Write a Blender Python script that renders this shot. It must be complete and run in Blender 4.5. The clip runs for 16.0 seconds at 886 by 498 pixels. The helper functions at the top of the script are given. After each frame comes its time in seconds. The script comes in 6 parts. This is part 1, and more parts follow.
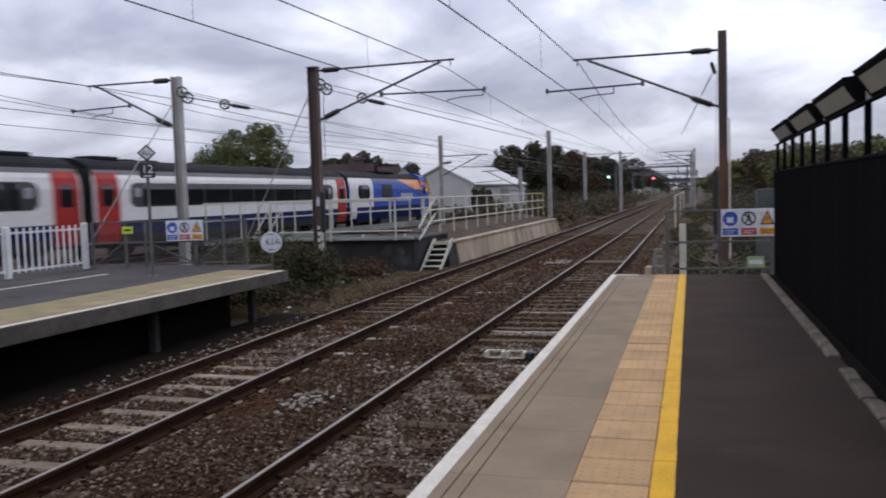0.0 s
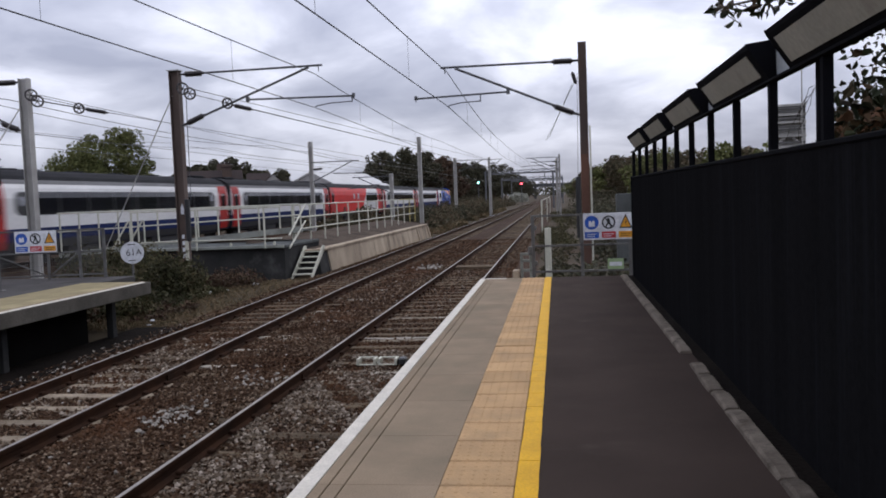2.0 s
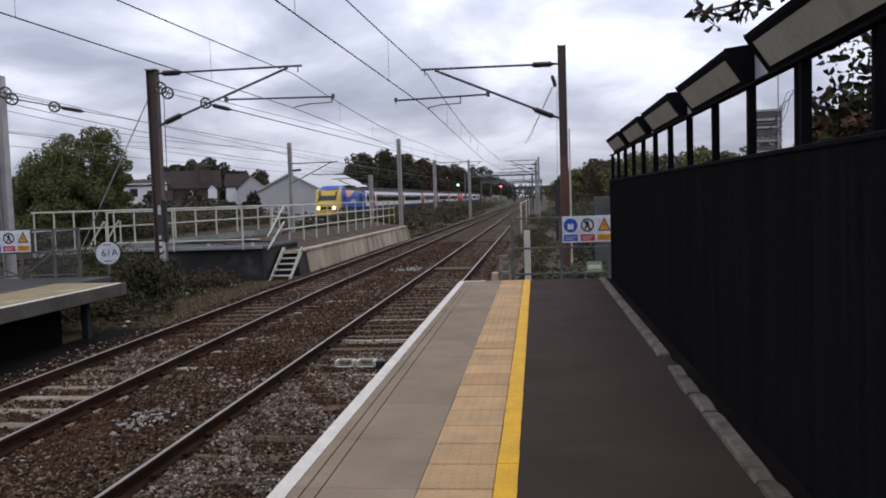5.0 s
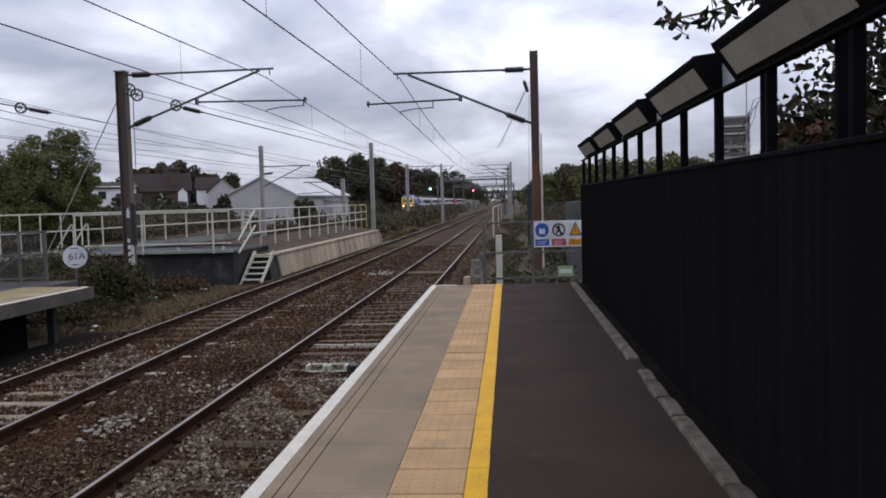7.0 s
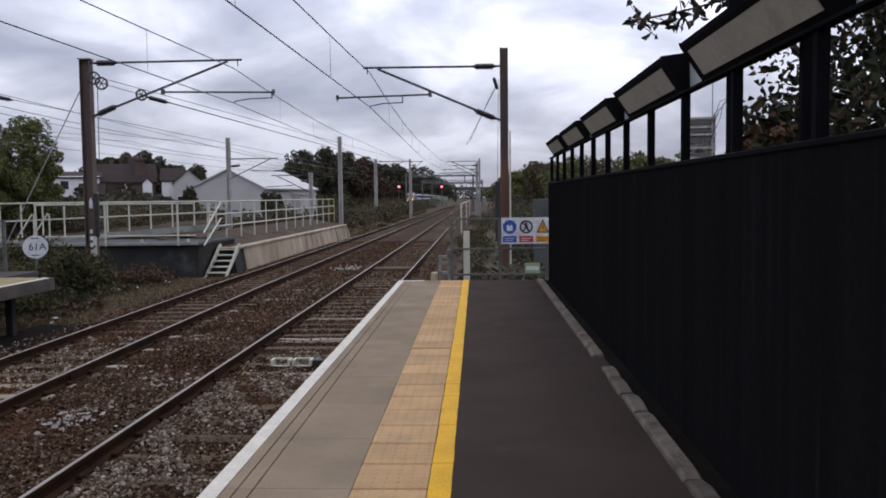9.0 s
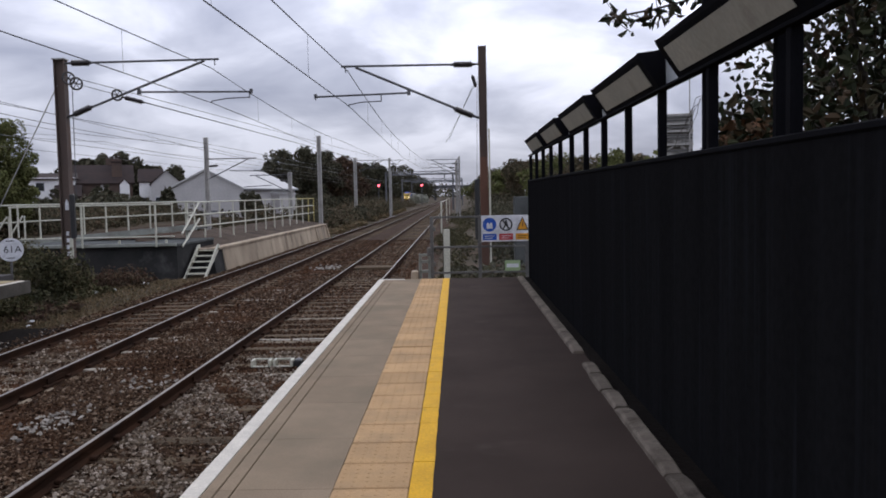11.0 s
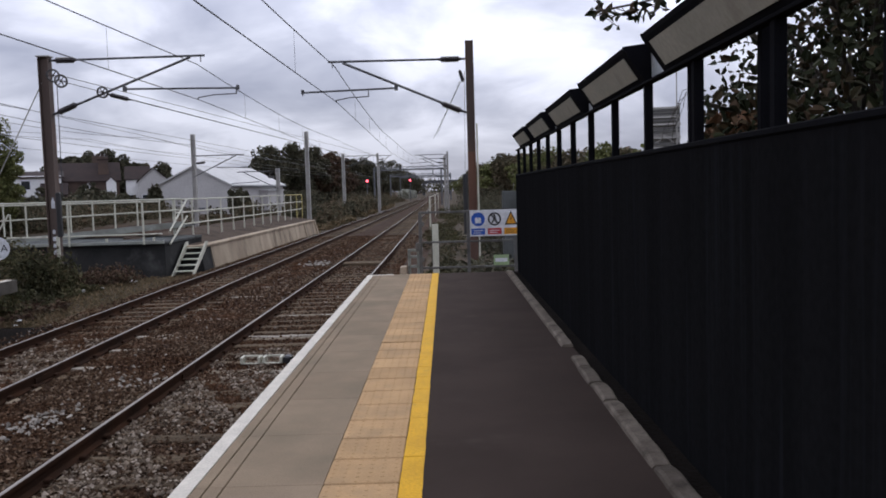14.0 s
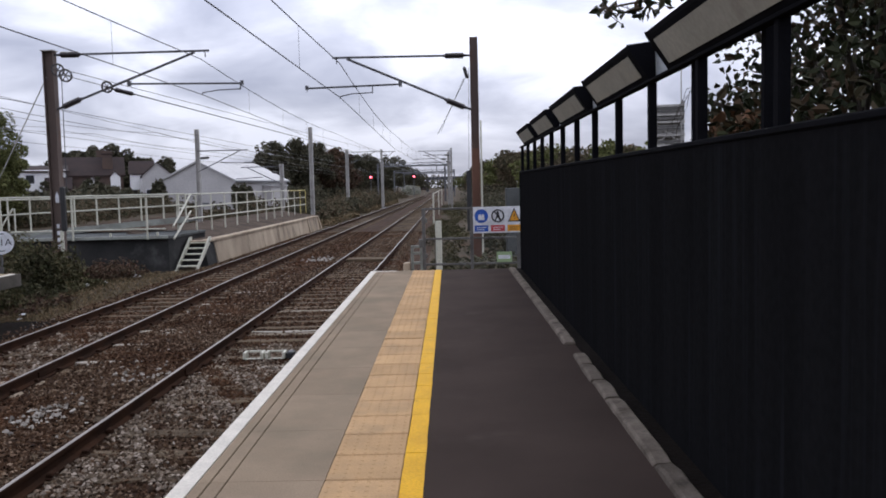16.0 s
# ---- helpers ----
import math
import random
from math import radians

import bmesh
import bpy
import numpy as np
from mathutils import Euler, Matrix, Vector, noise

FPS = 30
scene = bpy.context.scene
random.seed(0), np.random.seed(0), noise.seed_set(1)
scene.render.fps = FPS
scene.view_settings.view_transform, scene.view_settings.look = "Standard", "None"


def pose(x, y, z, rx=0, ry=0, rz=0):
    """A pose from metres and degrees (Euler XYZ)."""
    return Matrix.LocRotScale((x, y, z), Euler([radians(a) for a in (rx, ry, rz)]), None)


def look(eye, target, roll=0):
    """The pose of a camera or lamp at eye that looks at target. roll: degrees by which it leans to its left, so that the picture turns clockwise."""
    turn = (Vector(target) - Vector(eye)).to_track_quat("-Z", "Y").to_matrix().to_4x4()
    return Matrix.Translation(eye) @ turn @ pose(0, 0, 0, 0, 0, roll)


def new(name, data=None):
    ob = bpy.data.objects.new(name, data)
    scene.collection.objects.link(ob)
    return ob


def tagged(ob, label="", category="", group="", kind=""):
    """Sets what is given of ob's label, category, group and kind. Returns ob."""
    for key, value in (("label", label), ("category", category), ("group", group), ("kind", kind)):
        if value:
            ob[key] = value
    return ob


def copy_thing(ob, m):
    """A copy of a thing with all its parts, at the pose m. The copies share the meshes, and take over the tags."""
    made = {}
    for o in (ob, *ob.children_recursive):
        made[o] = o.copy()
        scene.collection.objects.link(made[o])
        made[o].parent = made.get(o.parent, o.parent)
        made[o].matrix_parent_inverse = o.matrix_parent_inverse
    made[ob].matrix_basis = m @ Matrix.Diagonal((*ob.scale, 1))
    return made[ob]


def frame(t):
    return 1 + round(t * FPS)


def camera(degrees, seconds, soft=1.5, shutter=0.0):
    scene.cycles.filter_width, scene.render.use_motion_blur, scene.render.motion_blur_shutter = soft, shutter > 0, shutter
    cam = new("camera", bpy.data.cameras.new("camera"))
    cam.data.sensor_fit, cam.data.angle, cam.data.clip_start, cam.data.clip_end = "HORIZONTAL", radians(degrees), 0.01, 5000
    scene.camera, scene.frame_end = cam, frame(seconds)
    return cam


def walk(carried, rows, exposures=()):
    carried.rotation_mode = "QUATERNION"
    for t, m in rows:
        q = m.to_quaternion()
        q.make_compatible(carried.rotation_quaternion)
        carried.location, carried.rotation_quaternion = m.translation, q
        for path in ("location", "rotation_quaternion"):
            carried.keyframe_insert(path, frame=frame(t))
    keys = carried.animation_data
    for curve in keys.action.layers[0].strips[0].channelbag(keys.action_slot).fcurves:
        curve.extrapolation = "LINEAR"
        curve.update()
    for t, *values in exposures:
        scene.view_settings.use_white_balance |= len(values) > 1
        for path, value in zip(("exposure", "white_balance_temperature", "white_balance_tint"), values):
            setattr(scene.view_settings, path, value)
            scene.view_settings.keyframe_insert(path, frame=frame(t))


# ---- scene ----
cam = camera(56.15, 16.0, soft=1.8, shutter=0.3)
PATH = [
    (0.0, -0.061, -0.031, 1.495, 86.35, 1.76, 16.57),
    (0.5, -0.027, -0.041, 1.503, 86.24, 1.75, 10.88),
    (1.0, -0.016, -0.016, 1.499, 86.24, 1.93, 8.91),
    (1.5, -0.011, -0.015, 1.505, 86.58, 2.00, 7.94),
    (2.0, -0.015, -0.026, 1.504, 86.46, 2.21, 7.79),
    (2.5, -0.013, -0.005, 1.503, 86.68, 1.92, 7.12),
    (3.0, -0.021, -0.025, 1.503, 86.60, 1.89, 6.81),
    (5.5, -0.020, 0.001, 1.500, 86.55, 1.73, 5.99),
    (6.0, -0.023, -0.011, 1.499, 86.66, 1.61, 5.14),
    (6.5, -0.014, -0.002, 1.500, 86.55, 1.82, 4.97),
    (7.0, -0.011, -0.004, 1.505, 86.78, 1.59, 4.48),
    (7.5, -0.012, -0.011, 1.502, 86.57, 1.35, 3.83),
    (8.0, -0.007, -0.006, 1.502, 86.59, 1.19, 3.45),
    (8.5, -0.010, -0.001, 1.500, 86.49, 0.80, 2.74),
    (9.0, -0.010, 0.004, 1.500, 86.45, 0.66, 2.30),
    (11.5, -0.001, 0.008, 1.499, 86.30, 1.31, 0.75),
    (12.0, -0.004, 0.005, 1.502, 86.39, 1.38, 0.66),
    (12.5, -0.007, -0.004, 1.499, 86.46, 1.35, 0.44),
    (13.0, 0.002, 0.013, 1.500, 86.30, 1.39, 0.41),
    (13.5, 0.005, 0.007, 1.498, 85.96, 1.63, 0.39),
    (14.0, 0.004, 0.003, 1.499, 85.95, 1.67, 0.14),
    (14.5, 0.001, -0.002, 1.500, 85.84, 1.24, -0.10),
    (15.0, 0.004, 0.006, 1.498, 85.98, 1.40, -0.01),
    (15.5, 0.007, -0.006, 1.501, 85.96, 1.23, 0.02),
    (16.0, 0.007, -0.003, 1.503, 85.71, 1.34, 0.39),
]
walk(cam, [(t, pose(x, y, z, rx, ry, rz)) for t, x, y, z, rx, ry, rz in PATH], exposures=[(0.0, 0.0), (3.0, 0.0), (9.0, -0.03), (13.8, -0.02), (15.0, 0.16), (16.0, 0.2)])

# ---- world and light: an overcast afternoon ----
world = bpy.data.worlds.new("overcast_sky")
scene.world = world
world.use_nodes = True
wn, wl = world.node_tree.nodes, world.node_tree.links
back = wn["Background"]
sky = wn.new("ShaderNodeTexSky")
sky.sky_type, sky.sun_disc = "NISHITA", False
sky.sun_elevation, sky.sun_rotation = radians(38), radians(20)
coord = wn.new("ShaderNodeTexCoord")
height = wn.new("ShaderNodeSeparateXYZ")
wl.new(coord.outputs["Generated"], height.inputs["Vector"])


def sky_math(op, a, b):
    nd = wn.new("ShaderNodeMath")
    nd.operation = op
    for k, v in enumerate((a, b)):
        if isinstance(v, (int, float)):
            nd.inputs[k].default_value = v
        else:
            wl.new(v, nd.inputs[k])
    return nd.outputs["Value"]


# a flat cloud layer seen in perspective: broad overhead, drawn together towards the horizon
layer = sky_math("DIVIDE", 1.0, sky_math("ADD", sky_math("MAXIMUM", height.outputs["Z"], 0.0), 0.3))
stretch = wn.new("ShaderNodeVectorMath")
stretch.operation = "SCALE"
wl.new(coord.outputs["Generated"], stretch.inputs[0])
wl.new(layer, stretch.inputs["Scale"])
clouds = wn.new("ShaderNodeTexNoise")
clouds.inputs["Scale"].default_value, clouds.inputs["Detail"].default_value = 2.3, 8.0
clouds.inputs["Roughness"].default_value, clouds.inputs["Distortion"].default_value = 0.5, 0.3
wl.new(stretch.outputs["Vector"], clouds.inputs["Vector"])
tone = wn.new("ShaderNodeValToRGB")
tone.color_ramp.elements[0].position, tone.color_ramp.elements[0].color = 0.34, (0.46, 0.49, 0.64, 1)
tone.color_ramp.elements[1].position, tone.color_ramp.elements[1].color = 0.62, (0.99, 1.02, 1.20, 1)
mid = tone.color_ramp.elements.new(0.48)
mid.color = (0.66, 0.69, 0.85, 1)
wl.new(clouds.outputs["Fac"], tone.inputs["Fac"])
dim = wn.new("ShaderNodeMix")
dim.data_type, dim.blend_type = "RGBA", "ADD"
dim.inputs["Factor"].default_value = 0.006
wl.new(tone.outputs["Color"], dim.inputs["A"])
wl.new(sky.outputs["Color"], dim.inputs["B"])
lift = wn.new("ShaderNodeMapRange")
lift.inputs["From Min"].default_value, lift.inputs["From Max"].default_value = 0.0, 0.34
lift.inputs["To Min"].default_value, lift.inputs["To Max"].default_value = 0.58, 1.28
wl.new(height.outputs["Z"], lift.inputs["Value"])
wl.new(dim.outputs["Result"], back.inputs["Color"])
# thinner cloud, so brighter, round the hidden sun
SUN_AT = (0.27, 0.74, 0.616)
toward = wn.new("ShaderNodeVectorMath")
toward.operation = "DOT_PRODUCT"
toward.inputs[1].default_value = SUN_AT
wl.new(coord.outputs["Generated"], toward.inputs[0])
thin = wn.new("ShaderNodeMapRange")
thin.interpolation_type = "SMOOTHSTEP"
thin.inputs["From Min"].default_value, thin.inputs["From Max"].default_value = 0.70, 0.99
thin.inputs["To Min"].default_value, thin.inputs["To Max"].default_value = 0.99, 1.22
wl.new(toward.outputs["Value"], thin.inputs["Value"])
wl.new(sky_math("MULTIPLY", lift.outputs["Result"], thin.outputs["Result"]), back.inputs["Strength"])
back.inputs["Strength"].default_value = 1.0
sun = new("sun", bpy.data.lights.new("sun", "SUN"))
sun.data.energy, sun.data.angle, sun.data.color = 0.6, radians(35), (1.0, 0.96, 0.9)
sun.matrix_world = look((0, 0, 60), (-27, -74, -1.6))


# ---- materials ----
def mat(name, c1, c2=None, rough=0.8, metal=0.0, scale=3.0, fine=60.0, bump=0.15, rand=0.0, stain=None, stain_scale=1.2, stain_at=(0.55, 0.7), gloss=0.5, squash=(1, 1, 1)):
    """A procedural surface: two tones at a broad scale, a fine grain, optional stains, fine relief."""
    m = bpy.data.materials.new(name)
    m.use_nodes = True
    n, l = m.node_tree.nodes, m.node_tree.links
    p = n["Principled BSDF"]
    c2 = c2 or tuple(v * 0.75 for v in c1)
    tc = n.new("ShaderNodeTexCoord")
    mp = n.new("ShaderNodeMapping")
    mp.inputs["Scale"].default_value = squash
    place = tc.outputs["Object"]
    if rand:
        where = n.new("ShaderNodeObjectInfo")
        shift = n.new("ShaderNodeVectorMath")
        l.new(place, shift.inputs[0]), l.new(where.outputs["Location"], shift.inputs[1])
        place = shift.outputs["Vector"]
    l.new(place, mp.inputs["Vector"])
    big = n.new("ShaderNodeTexNoise")
    big.inputs["Scale"].default_value, big.inputs["Detail"].default_value = scale, 5
    l.new(mp.outputs["Vector"], big.inputs["Vector"])
    ramp = n.new("ShaderNodeValToRGB")
    ramp.color_ramp.elements[0].position, ramp.color_ramp.elements[1].position = 0.35, 0.65
    ramp.color_ramp.elements[0].color, ramp.color_ramp.elements[1].color = (*c2, 1), (*c1, 1)
    l.new(big.outputs["Fac"], ramp.inputs["Fac"])
    col = ramp.outputs["Color"]
    small = n.new("ShaderNodeTexNoise")
    small.inputs["Scale"].default_value, small.inputs["Detail"].default_value = fine, 3
    l.new(place, small.inputs["Vector"])
    hsv = n.new("ShaderNodeHueSaturation")
    rng = n.new("ShaderNodeMapRange")
    rng.inputs["To Min"].default_value, rng.inputs["To Max"].default_value = 0.7, 1.3
    l.new(small.outputs["Fac"], rng.inputs["Value"])
    val = rng.outputs["Result"]
    if rand:
        info = n.new("ShaderNodeObjectInfo")
        r2 = n.new("ShaderNodeMapRange")
        r2.inputs["To Min"].default_value, r2.inputs["To Max"].default_value = 1 - rand, 1 + rand
        l.new(info.outputs["Random"], r2.inputs["Value"])
        mul = n.new("ShaderNodeMath")
        mul.operation = "MULTIPLY"
        l.new(val, mul.inputs[0]), l.new(r2.outputs["Result"], mul.inputs[1])
        val = mul.outputs["Value"]
    l.new(val, hsv.inputs["Value"])
    l.new(col, hsv.inputs["Color"])
    col = hsv.outputs["Color"]
    if stain:
        sn = n.new("ShaderNodeTexNoise")
        sn.inputs["Scale"].default_value, sn.inputs["Detail"].default_value = stain_scale, 8
        sn.inputs["Roughness"].default_value = 0.65
        l.new(mp.outputs["Vector"], sn.inputs["Vector"])
        sr = n.new("ShaderNodeMapRange")
        sr.inputs["From Min"].default_value, sr.inputs["From Max"].default_value = stain_at
        l.new(sn.outputs["Fac"], sr.inputs["Value"])
        mx = n.new("ShaderNodeMix")
        mx.data_type = "RGBA"
        l.new(sr.outputs["Result"], mx.inputs["Factor"])
        l.new(col, mx.inputs["A"])
        mx.inputs["B"].default_value = (*stain, 1)
        col = mx.outputs["Result"]
    l.new(col, p.inputs["Base Color"])
    p.inputs["Roughness"].default_value, p.inputs["Metallic"].default_value = rough, metal
    p.inputs["Specular IOR Level"].default_value = gloss
    if bump:
        b = n.new("ShaderNodeBump")
        b.inputs["Strength"].default_value, b.inputs["Distance"].default_value = bump, 0.02
        l.new(small.outputs["Fac"], b.inputs["Height"])
        l.new(b.outputs["Normal"], p.inputs["Normal"])
    return m


def island_mat(name, colours, rough=0.9, patch=None, patch_scale=0.5, patch_at=(0.45, 0.6), gloss=0.3, second=None, second_scale=0.8, second_at=(0.55, 0.68)):
    """Many loose pieces in one mesh: each takes one tone of the list, drifting to the patch tone in places."""
    m = bpy.data.materials.new(name)
    m.use_nodes = True
    n, l = m.node_tree.nodes, m.node_tree.links
    p = n["Principled BSDF"]
    geo = n.new("ShaderNodeNewGeometry")
    ramp = n.new("ShaderNodeValToRGB")
    e = ramp.color_ramp.elements
    while len(e) < len(colours):
        e.new(0.5)
    for i, c in enumerate(colours):
        e[i].position, e[i].color = i / max(1, len(colours) - 1), (*c, 1)
    l.new(geo.outputs["Random Per Island"], ramp.inputs["Fac"])
    col = ramp.outputs["Color"]
    if patch:
        tc = n.new("ShaderNodeTexCoord")
        no = n.new("ShaderNodeTexNoise")
        no.inputs["Scale"].default_value, no.inputs["Detail"].default_value = patch_scale, 4
        l.new(tc.outputs["Object"], no.inputs["Vector"])
        mr = n.new("ShaderNodeMapRange")
        mr.inputs["From Min"].default_value, mr.inputs["From Max"].default_value = patch_at
        mr.inputs["To Max"].default_value = 0.8
        l.new(no.outputs["Fac"], mr.inputs["Value"])
        mx = n.new("ShaderNodeMix")
        mx.data_type, mx.blend_type = "RGBA", "MULTIPLY"
        l.new(mr.outputs["Result"], mx.inputs["Factor"])
        l.new(col, mx.inputs["A"])
        mx.inputs["B"].default_value = (*patch, 1)
        col = mx.outputs["Result"]
    if second:
        tc = n.new("ShaderNodeTexCoord")
        no = n.new("ShaderNodeTexNoise")
        no.inputs["Scale"].default_value, no.inputs["Detail"].default_value = second_scale, 6
        l.new(tc.outputs["Object"], no.inputs["Vector"])
        mr = n.new("ShaderNodeMapRange")
        mr.inputs["From Min"].default_value, mr.inputs["From Max"].default_value = second_at
        mr.inputs["To Max"].default_value = 0.85
        l.new(no.outputs["Fac"], mr.inputs["Value"])
        mx = n.new("ShaderNodeMix")
        mx.data_type = "RGBA"
        l.new(mr.outputs["Result"], mx.inputs["Factor"])
        l.new(col, mx.inputs["A"])
        mx.inputs["B"].default_value = (*second, 1)
        col = mx.outputs["Result"]
    l.new(col, p.inputs["Base Color"])
    p.inputs["Roughness"].default_value = rough
    p.inputs["Specular IOR Level"].default_value = gloss
    return m


def glow(name, c, strength):
    m = bpy.data.materials.new(name)
    m.use_nodes = True
    p = m.node_tree.nodes["Principled BSDF"]
    p.inputs["Base Color"].default_value = (*c, 1)
    p.inputs["Emission Color"].default_value = (*c, 1)
    p.inputs["Emission Strength"].default_value = strength
    return m


M_EARTH = mat("earth", (0.075, 0.052, 0.033), (0.042, 0.034, 0.020), gloss=0.05, scale=0.25, fine=6, bump=0.6, stain=(0.036, 0.042, 0.018), stain_scale=0.08)
M_BED = mat("ballast_bed", (0.05453, 0.02971, 0.01686), (0.02845, 0.01534, 0.0092), gloss=0.04, scale=0.9, fine=22, bump=0.9, stain=(0.07351, 0.04313, 0.02606), stain_scale=0.35)
M_STONE = island_mat("ballast_stone", [(0.019, 0.0112, 0.0064), (0.056, 0.030, 0.0162), (0.122, 0.077, 0.046), (0.032, 0.0175, 0.0098), (0.25, 0.185, 0.13), (0.064, 0.036, 0.0205), (0.024, 0.0138, 0.0078)], patch=(0.60, 0.45, 0.36), patch_scale=0.55, gloss=0.08, second=(0.10, 0.045, 0.021), second_scale=0.6, second_at=(0.52, 0.76))
M_STONE_GREY = island_mat("grey_ballast_stone", [(0.034, 0.023, 0.016), (0.12, 0.09, 0.063), (0.28, 0.225, 0.17), (0.057, 0.039, 0.026), (0.42, 0.355, 0.285), (0.097, 0.068, 0.047)], gloss=0.08)
M_PALE_STONE = island_mat("pale_stone", [(0.2325, 0.2102, 0.1755), (0.3875, 0.3553, 0.3055), (0.155, 0.1378, 0.117)])
M_RUST = mat("rail_rust", (0.04441, 0.02099, 0.01144), (0.02423, 0.01312, 0.00832), rough=0.95, gloss=0.06, scale=2, fine=90, bump=0.2)
M_RAILTOP = mat("rail_running_surface", (0.3404, 0.3108, 0.2738), (0.2664, 0.2405, 0.2109), rough=0.5, metal=0.6, scale=1.5, fine=30, bump=0.03)
M_SLEEPER = mat("sleeper_timber", (0.1219, 0.09, 0.0574), (0.0636, 0.046, 0.03034), rough=0.95, gloss=0.1, scale=5, fine=50, bump=0.5, rand=0.35, stain=(0.1802, 0.145, 0.0984), stain_scale=3, squash=(0.3, 3, 1))
M_SLEEPER_PALE = mat("sleeper_concrete", (0.26, 0.213, 0.155), (0.155, 0.124, 0.09), rough=0.95, gloss=0.1, scale=4, fine=60, bump=0.3, rand=0.25, stain=(0.0945, 0.065, 0.042), stain_scale=2.5, stain_at=(0.55, 0.75))
M_ASPHALT = mat("platform_asphalt", (0.054, 0.039, 0.032), (0.041, 0.0295, 0.024), rough=0.9, scale=1.2, fine=160, bump=0.25, stain=(0.078, 0.060, 0.051), stain_scale=1.6, stain_at=(0.58, 0.82), gloss=0.06)
M_PAVING = mat("platform_paving", (0.2784, 0.2128, 0.1452), (0.2401, 0.1832, 0.1253), gloss=0.08, rough=0.92, scale=2.0, fine=110, bump=0.12, rand=0.06, stain=(0.145, 0.124, 0.088), stain_scale=1.1, stain_at=(0.4, 0.95))
M_TACTILE = mat("buff_tactile_paving", (0.5132, 0.3315, 0.171), (0.4491, 0.2907, 0.1516), gloss=0.08, rough=0.9, scale=3.0, fine=90, bump=0.12, rand=0.10, stain=(0.3553, 0.2448, 0.1417), stain_scale=2.4, stain_at=(0.5, 0.75))
M_YELLOW = mat("yellow_line_paint", (0.7254, 0.396, 0.01), (0.6324, 0.3432, 0.012), gloss=0.2, rough=0.7, scale=4, fine=70, bump=0.15, stain=(0.3348, 0.2112, 0.04), stain_scale=9, stain_at=(0.62, 0.72))
M_WHITE_LINE = mat("white_line_paint", (0.66, 0.615, 0.525), (0.56, 0.52, 0.445), gloss=0.1, rough=0.75, scale=5, fine=70, bump=0.1, stain=(0.294, 0.2739, 0.248), stain_scale=8, stain_at=(0.64, 0.76))
M_KERB = mat("kerb_concrete", (0.165, 0.139, 0.112), (0.098, 0.081, 0.064), rough=0.95, gloss=0.1, scale=5, fine=60, bump=0.45, rand=0.2, stain=(0.045, 0.037, 0.029), stain_scale=7, stain_at=(0.54, 0.72))
M_CONCRETE = mat("weathered_concrete", (0.43, 0.35, 0.255), (0.29, 0.232, 0.170), gloss=0.1, rough=0.92, scale=1.2, fine=40, bump=0.25, rand=0.12, stain=(0.105, 0.083, 0.062), stain_scale=1.0, stain_at=(0.52, 0.72), squash=(1, 1, 0.35))
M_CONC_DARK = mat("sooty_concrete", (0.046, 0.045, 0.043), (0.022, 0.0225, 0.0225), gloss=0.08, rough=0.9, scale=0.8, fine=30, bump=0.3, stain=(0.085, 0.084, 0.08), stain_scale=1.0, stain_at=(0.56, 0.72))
# soot plus the shade below the platforms, both put into the near-black colour
M_SOOT_SHADE = mat("soot_black_wall", (0.006, 0.0055, 0.005), (0.004, 0.0038, 0.0035), rough=0.95, scale=1.5, fine=30, bump=0.2, gloss=0.02)
M_DARK_STRIP = mat("blackened_cess", (0.014, 0.011, 0.009), (0.008, 0.0065, 0.0055), rough=0.95, gloss=0.03, scale=1.2, fine=30, bump=0.7)
M_WALL = mat("black_painted_sheeting", (0.0108, 0.0108, 0.0115), (0.0084, 0.0084, 0.0089), rough=0.9, scale=1.0, fine=25, bump=0.06, stain=(0.0185, 0.0195, 0.0225), stain_scale=2.6, stain_at=(0.55, 0.85), gloss=0.0, squash=(1, 4, 0.12))
M_BLACK = mat("black_paint", (0.0065, 0.0065, 0.008), rough=0.85, scale=4, fine=60, bump=0.05, gloss=0.03)
M_DIFFUSER = mat("grimy_lamp_diffuser", (0.36, 0.355, 0.30), (0.285, 0.285, 0.24), rough=0.45, scale=1.6, fine=30, bump=0.02, stain=(0.21, 0.19, 0.155), stain_scale=2.0)
M_FASCIA = mat("pale_ribbed_sheet", (0.4, 0.42, 0.43), (0.3, 0.32, 0.33), rough=0.5, scale=4, bump=0.05)
M_GALV = mat("galvanised_steel", (0.135, 0.132, 0.124), (0.085, 0.083, 0.078), rough=0.7, metal=0.2, scale=4, fine=40, bump=0.08, stain=(0.07, 0.058, 0.047), stain_scale=5)
M_MAST = mat("grey_mast_steel", (0.42, 0.405, 0.38), (0.31, 0.30, 0.28), rough=0.65, metal=0.3, scale=1.5, fine=30, bump=0.08)
M_MAST_RUST = mat("brown_mast_steel", (0.135, 0.095, 0.075), (0.085, 0.06, 0.05), rough=0.8, scale=0.8, fine=40, bump=0.15, stain=(0.16, 0.075, 0.04), stain_scale=0.7, squash=(1, 1, 0.3))
M_MAST_RED = mat("rusted_mast_steel", (0.175, 0.088, 0.058), (0.11, 0.058, 0.042), rough=0.85, scale=1.0, fine=40, bump=0.2, squash=(1, 1, 0.3))
M_WIRE = mat("overhead_wire", (0.07, 0.07, 0.075), rough=0.5, metal=0.5, bump=0)
M_TUBE = mat("cantilever_tube", (0.105, 0.105, 0.11), rough=0.55, metal=0.4, bump=0.05)
M_INSUL = mat("brown_insulator", (0.03, 0.024, 0.024), rough=0.3, bump=0)
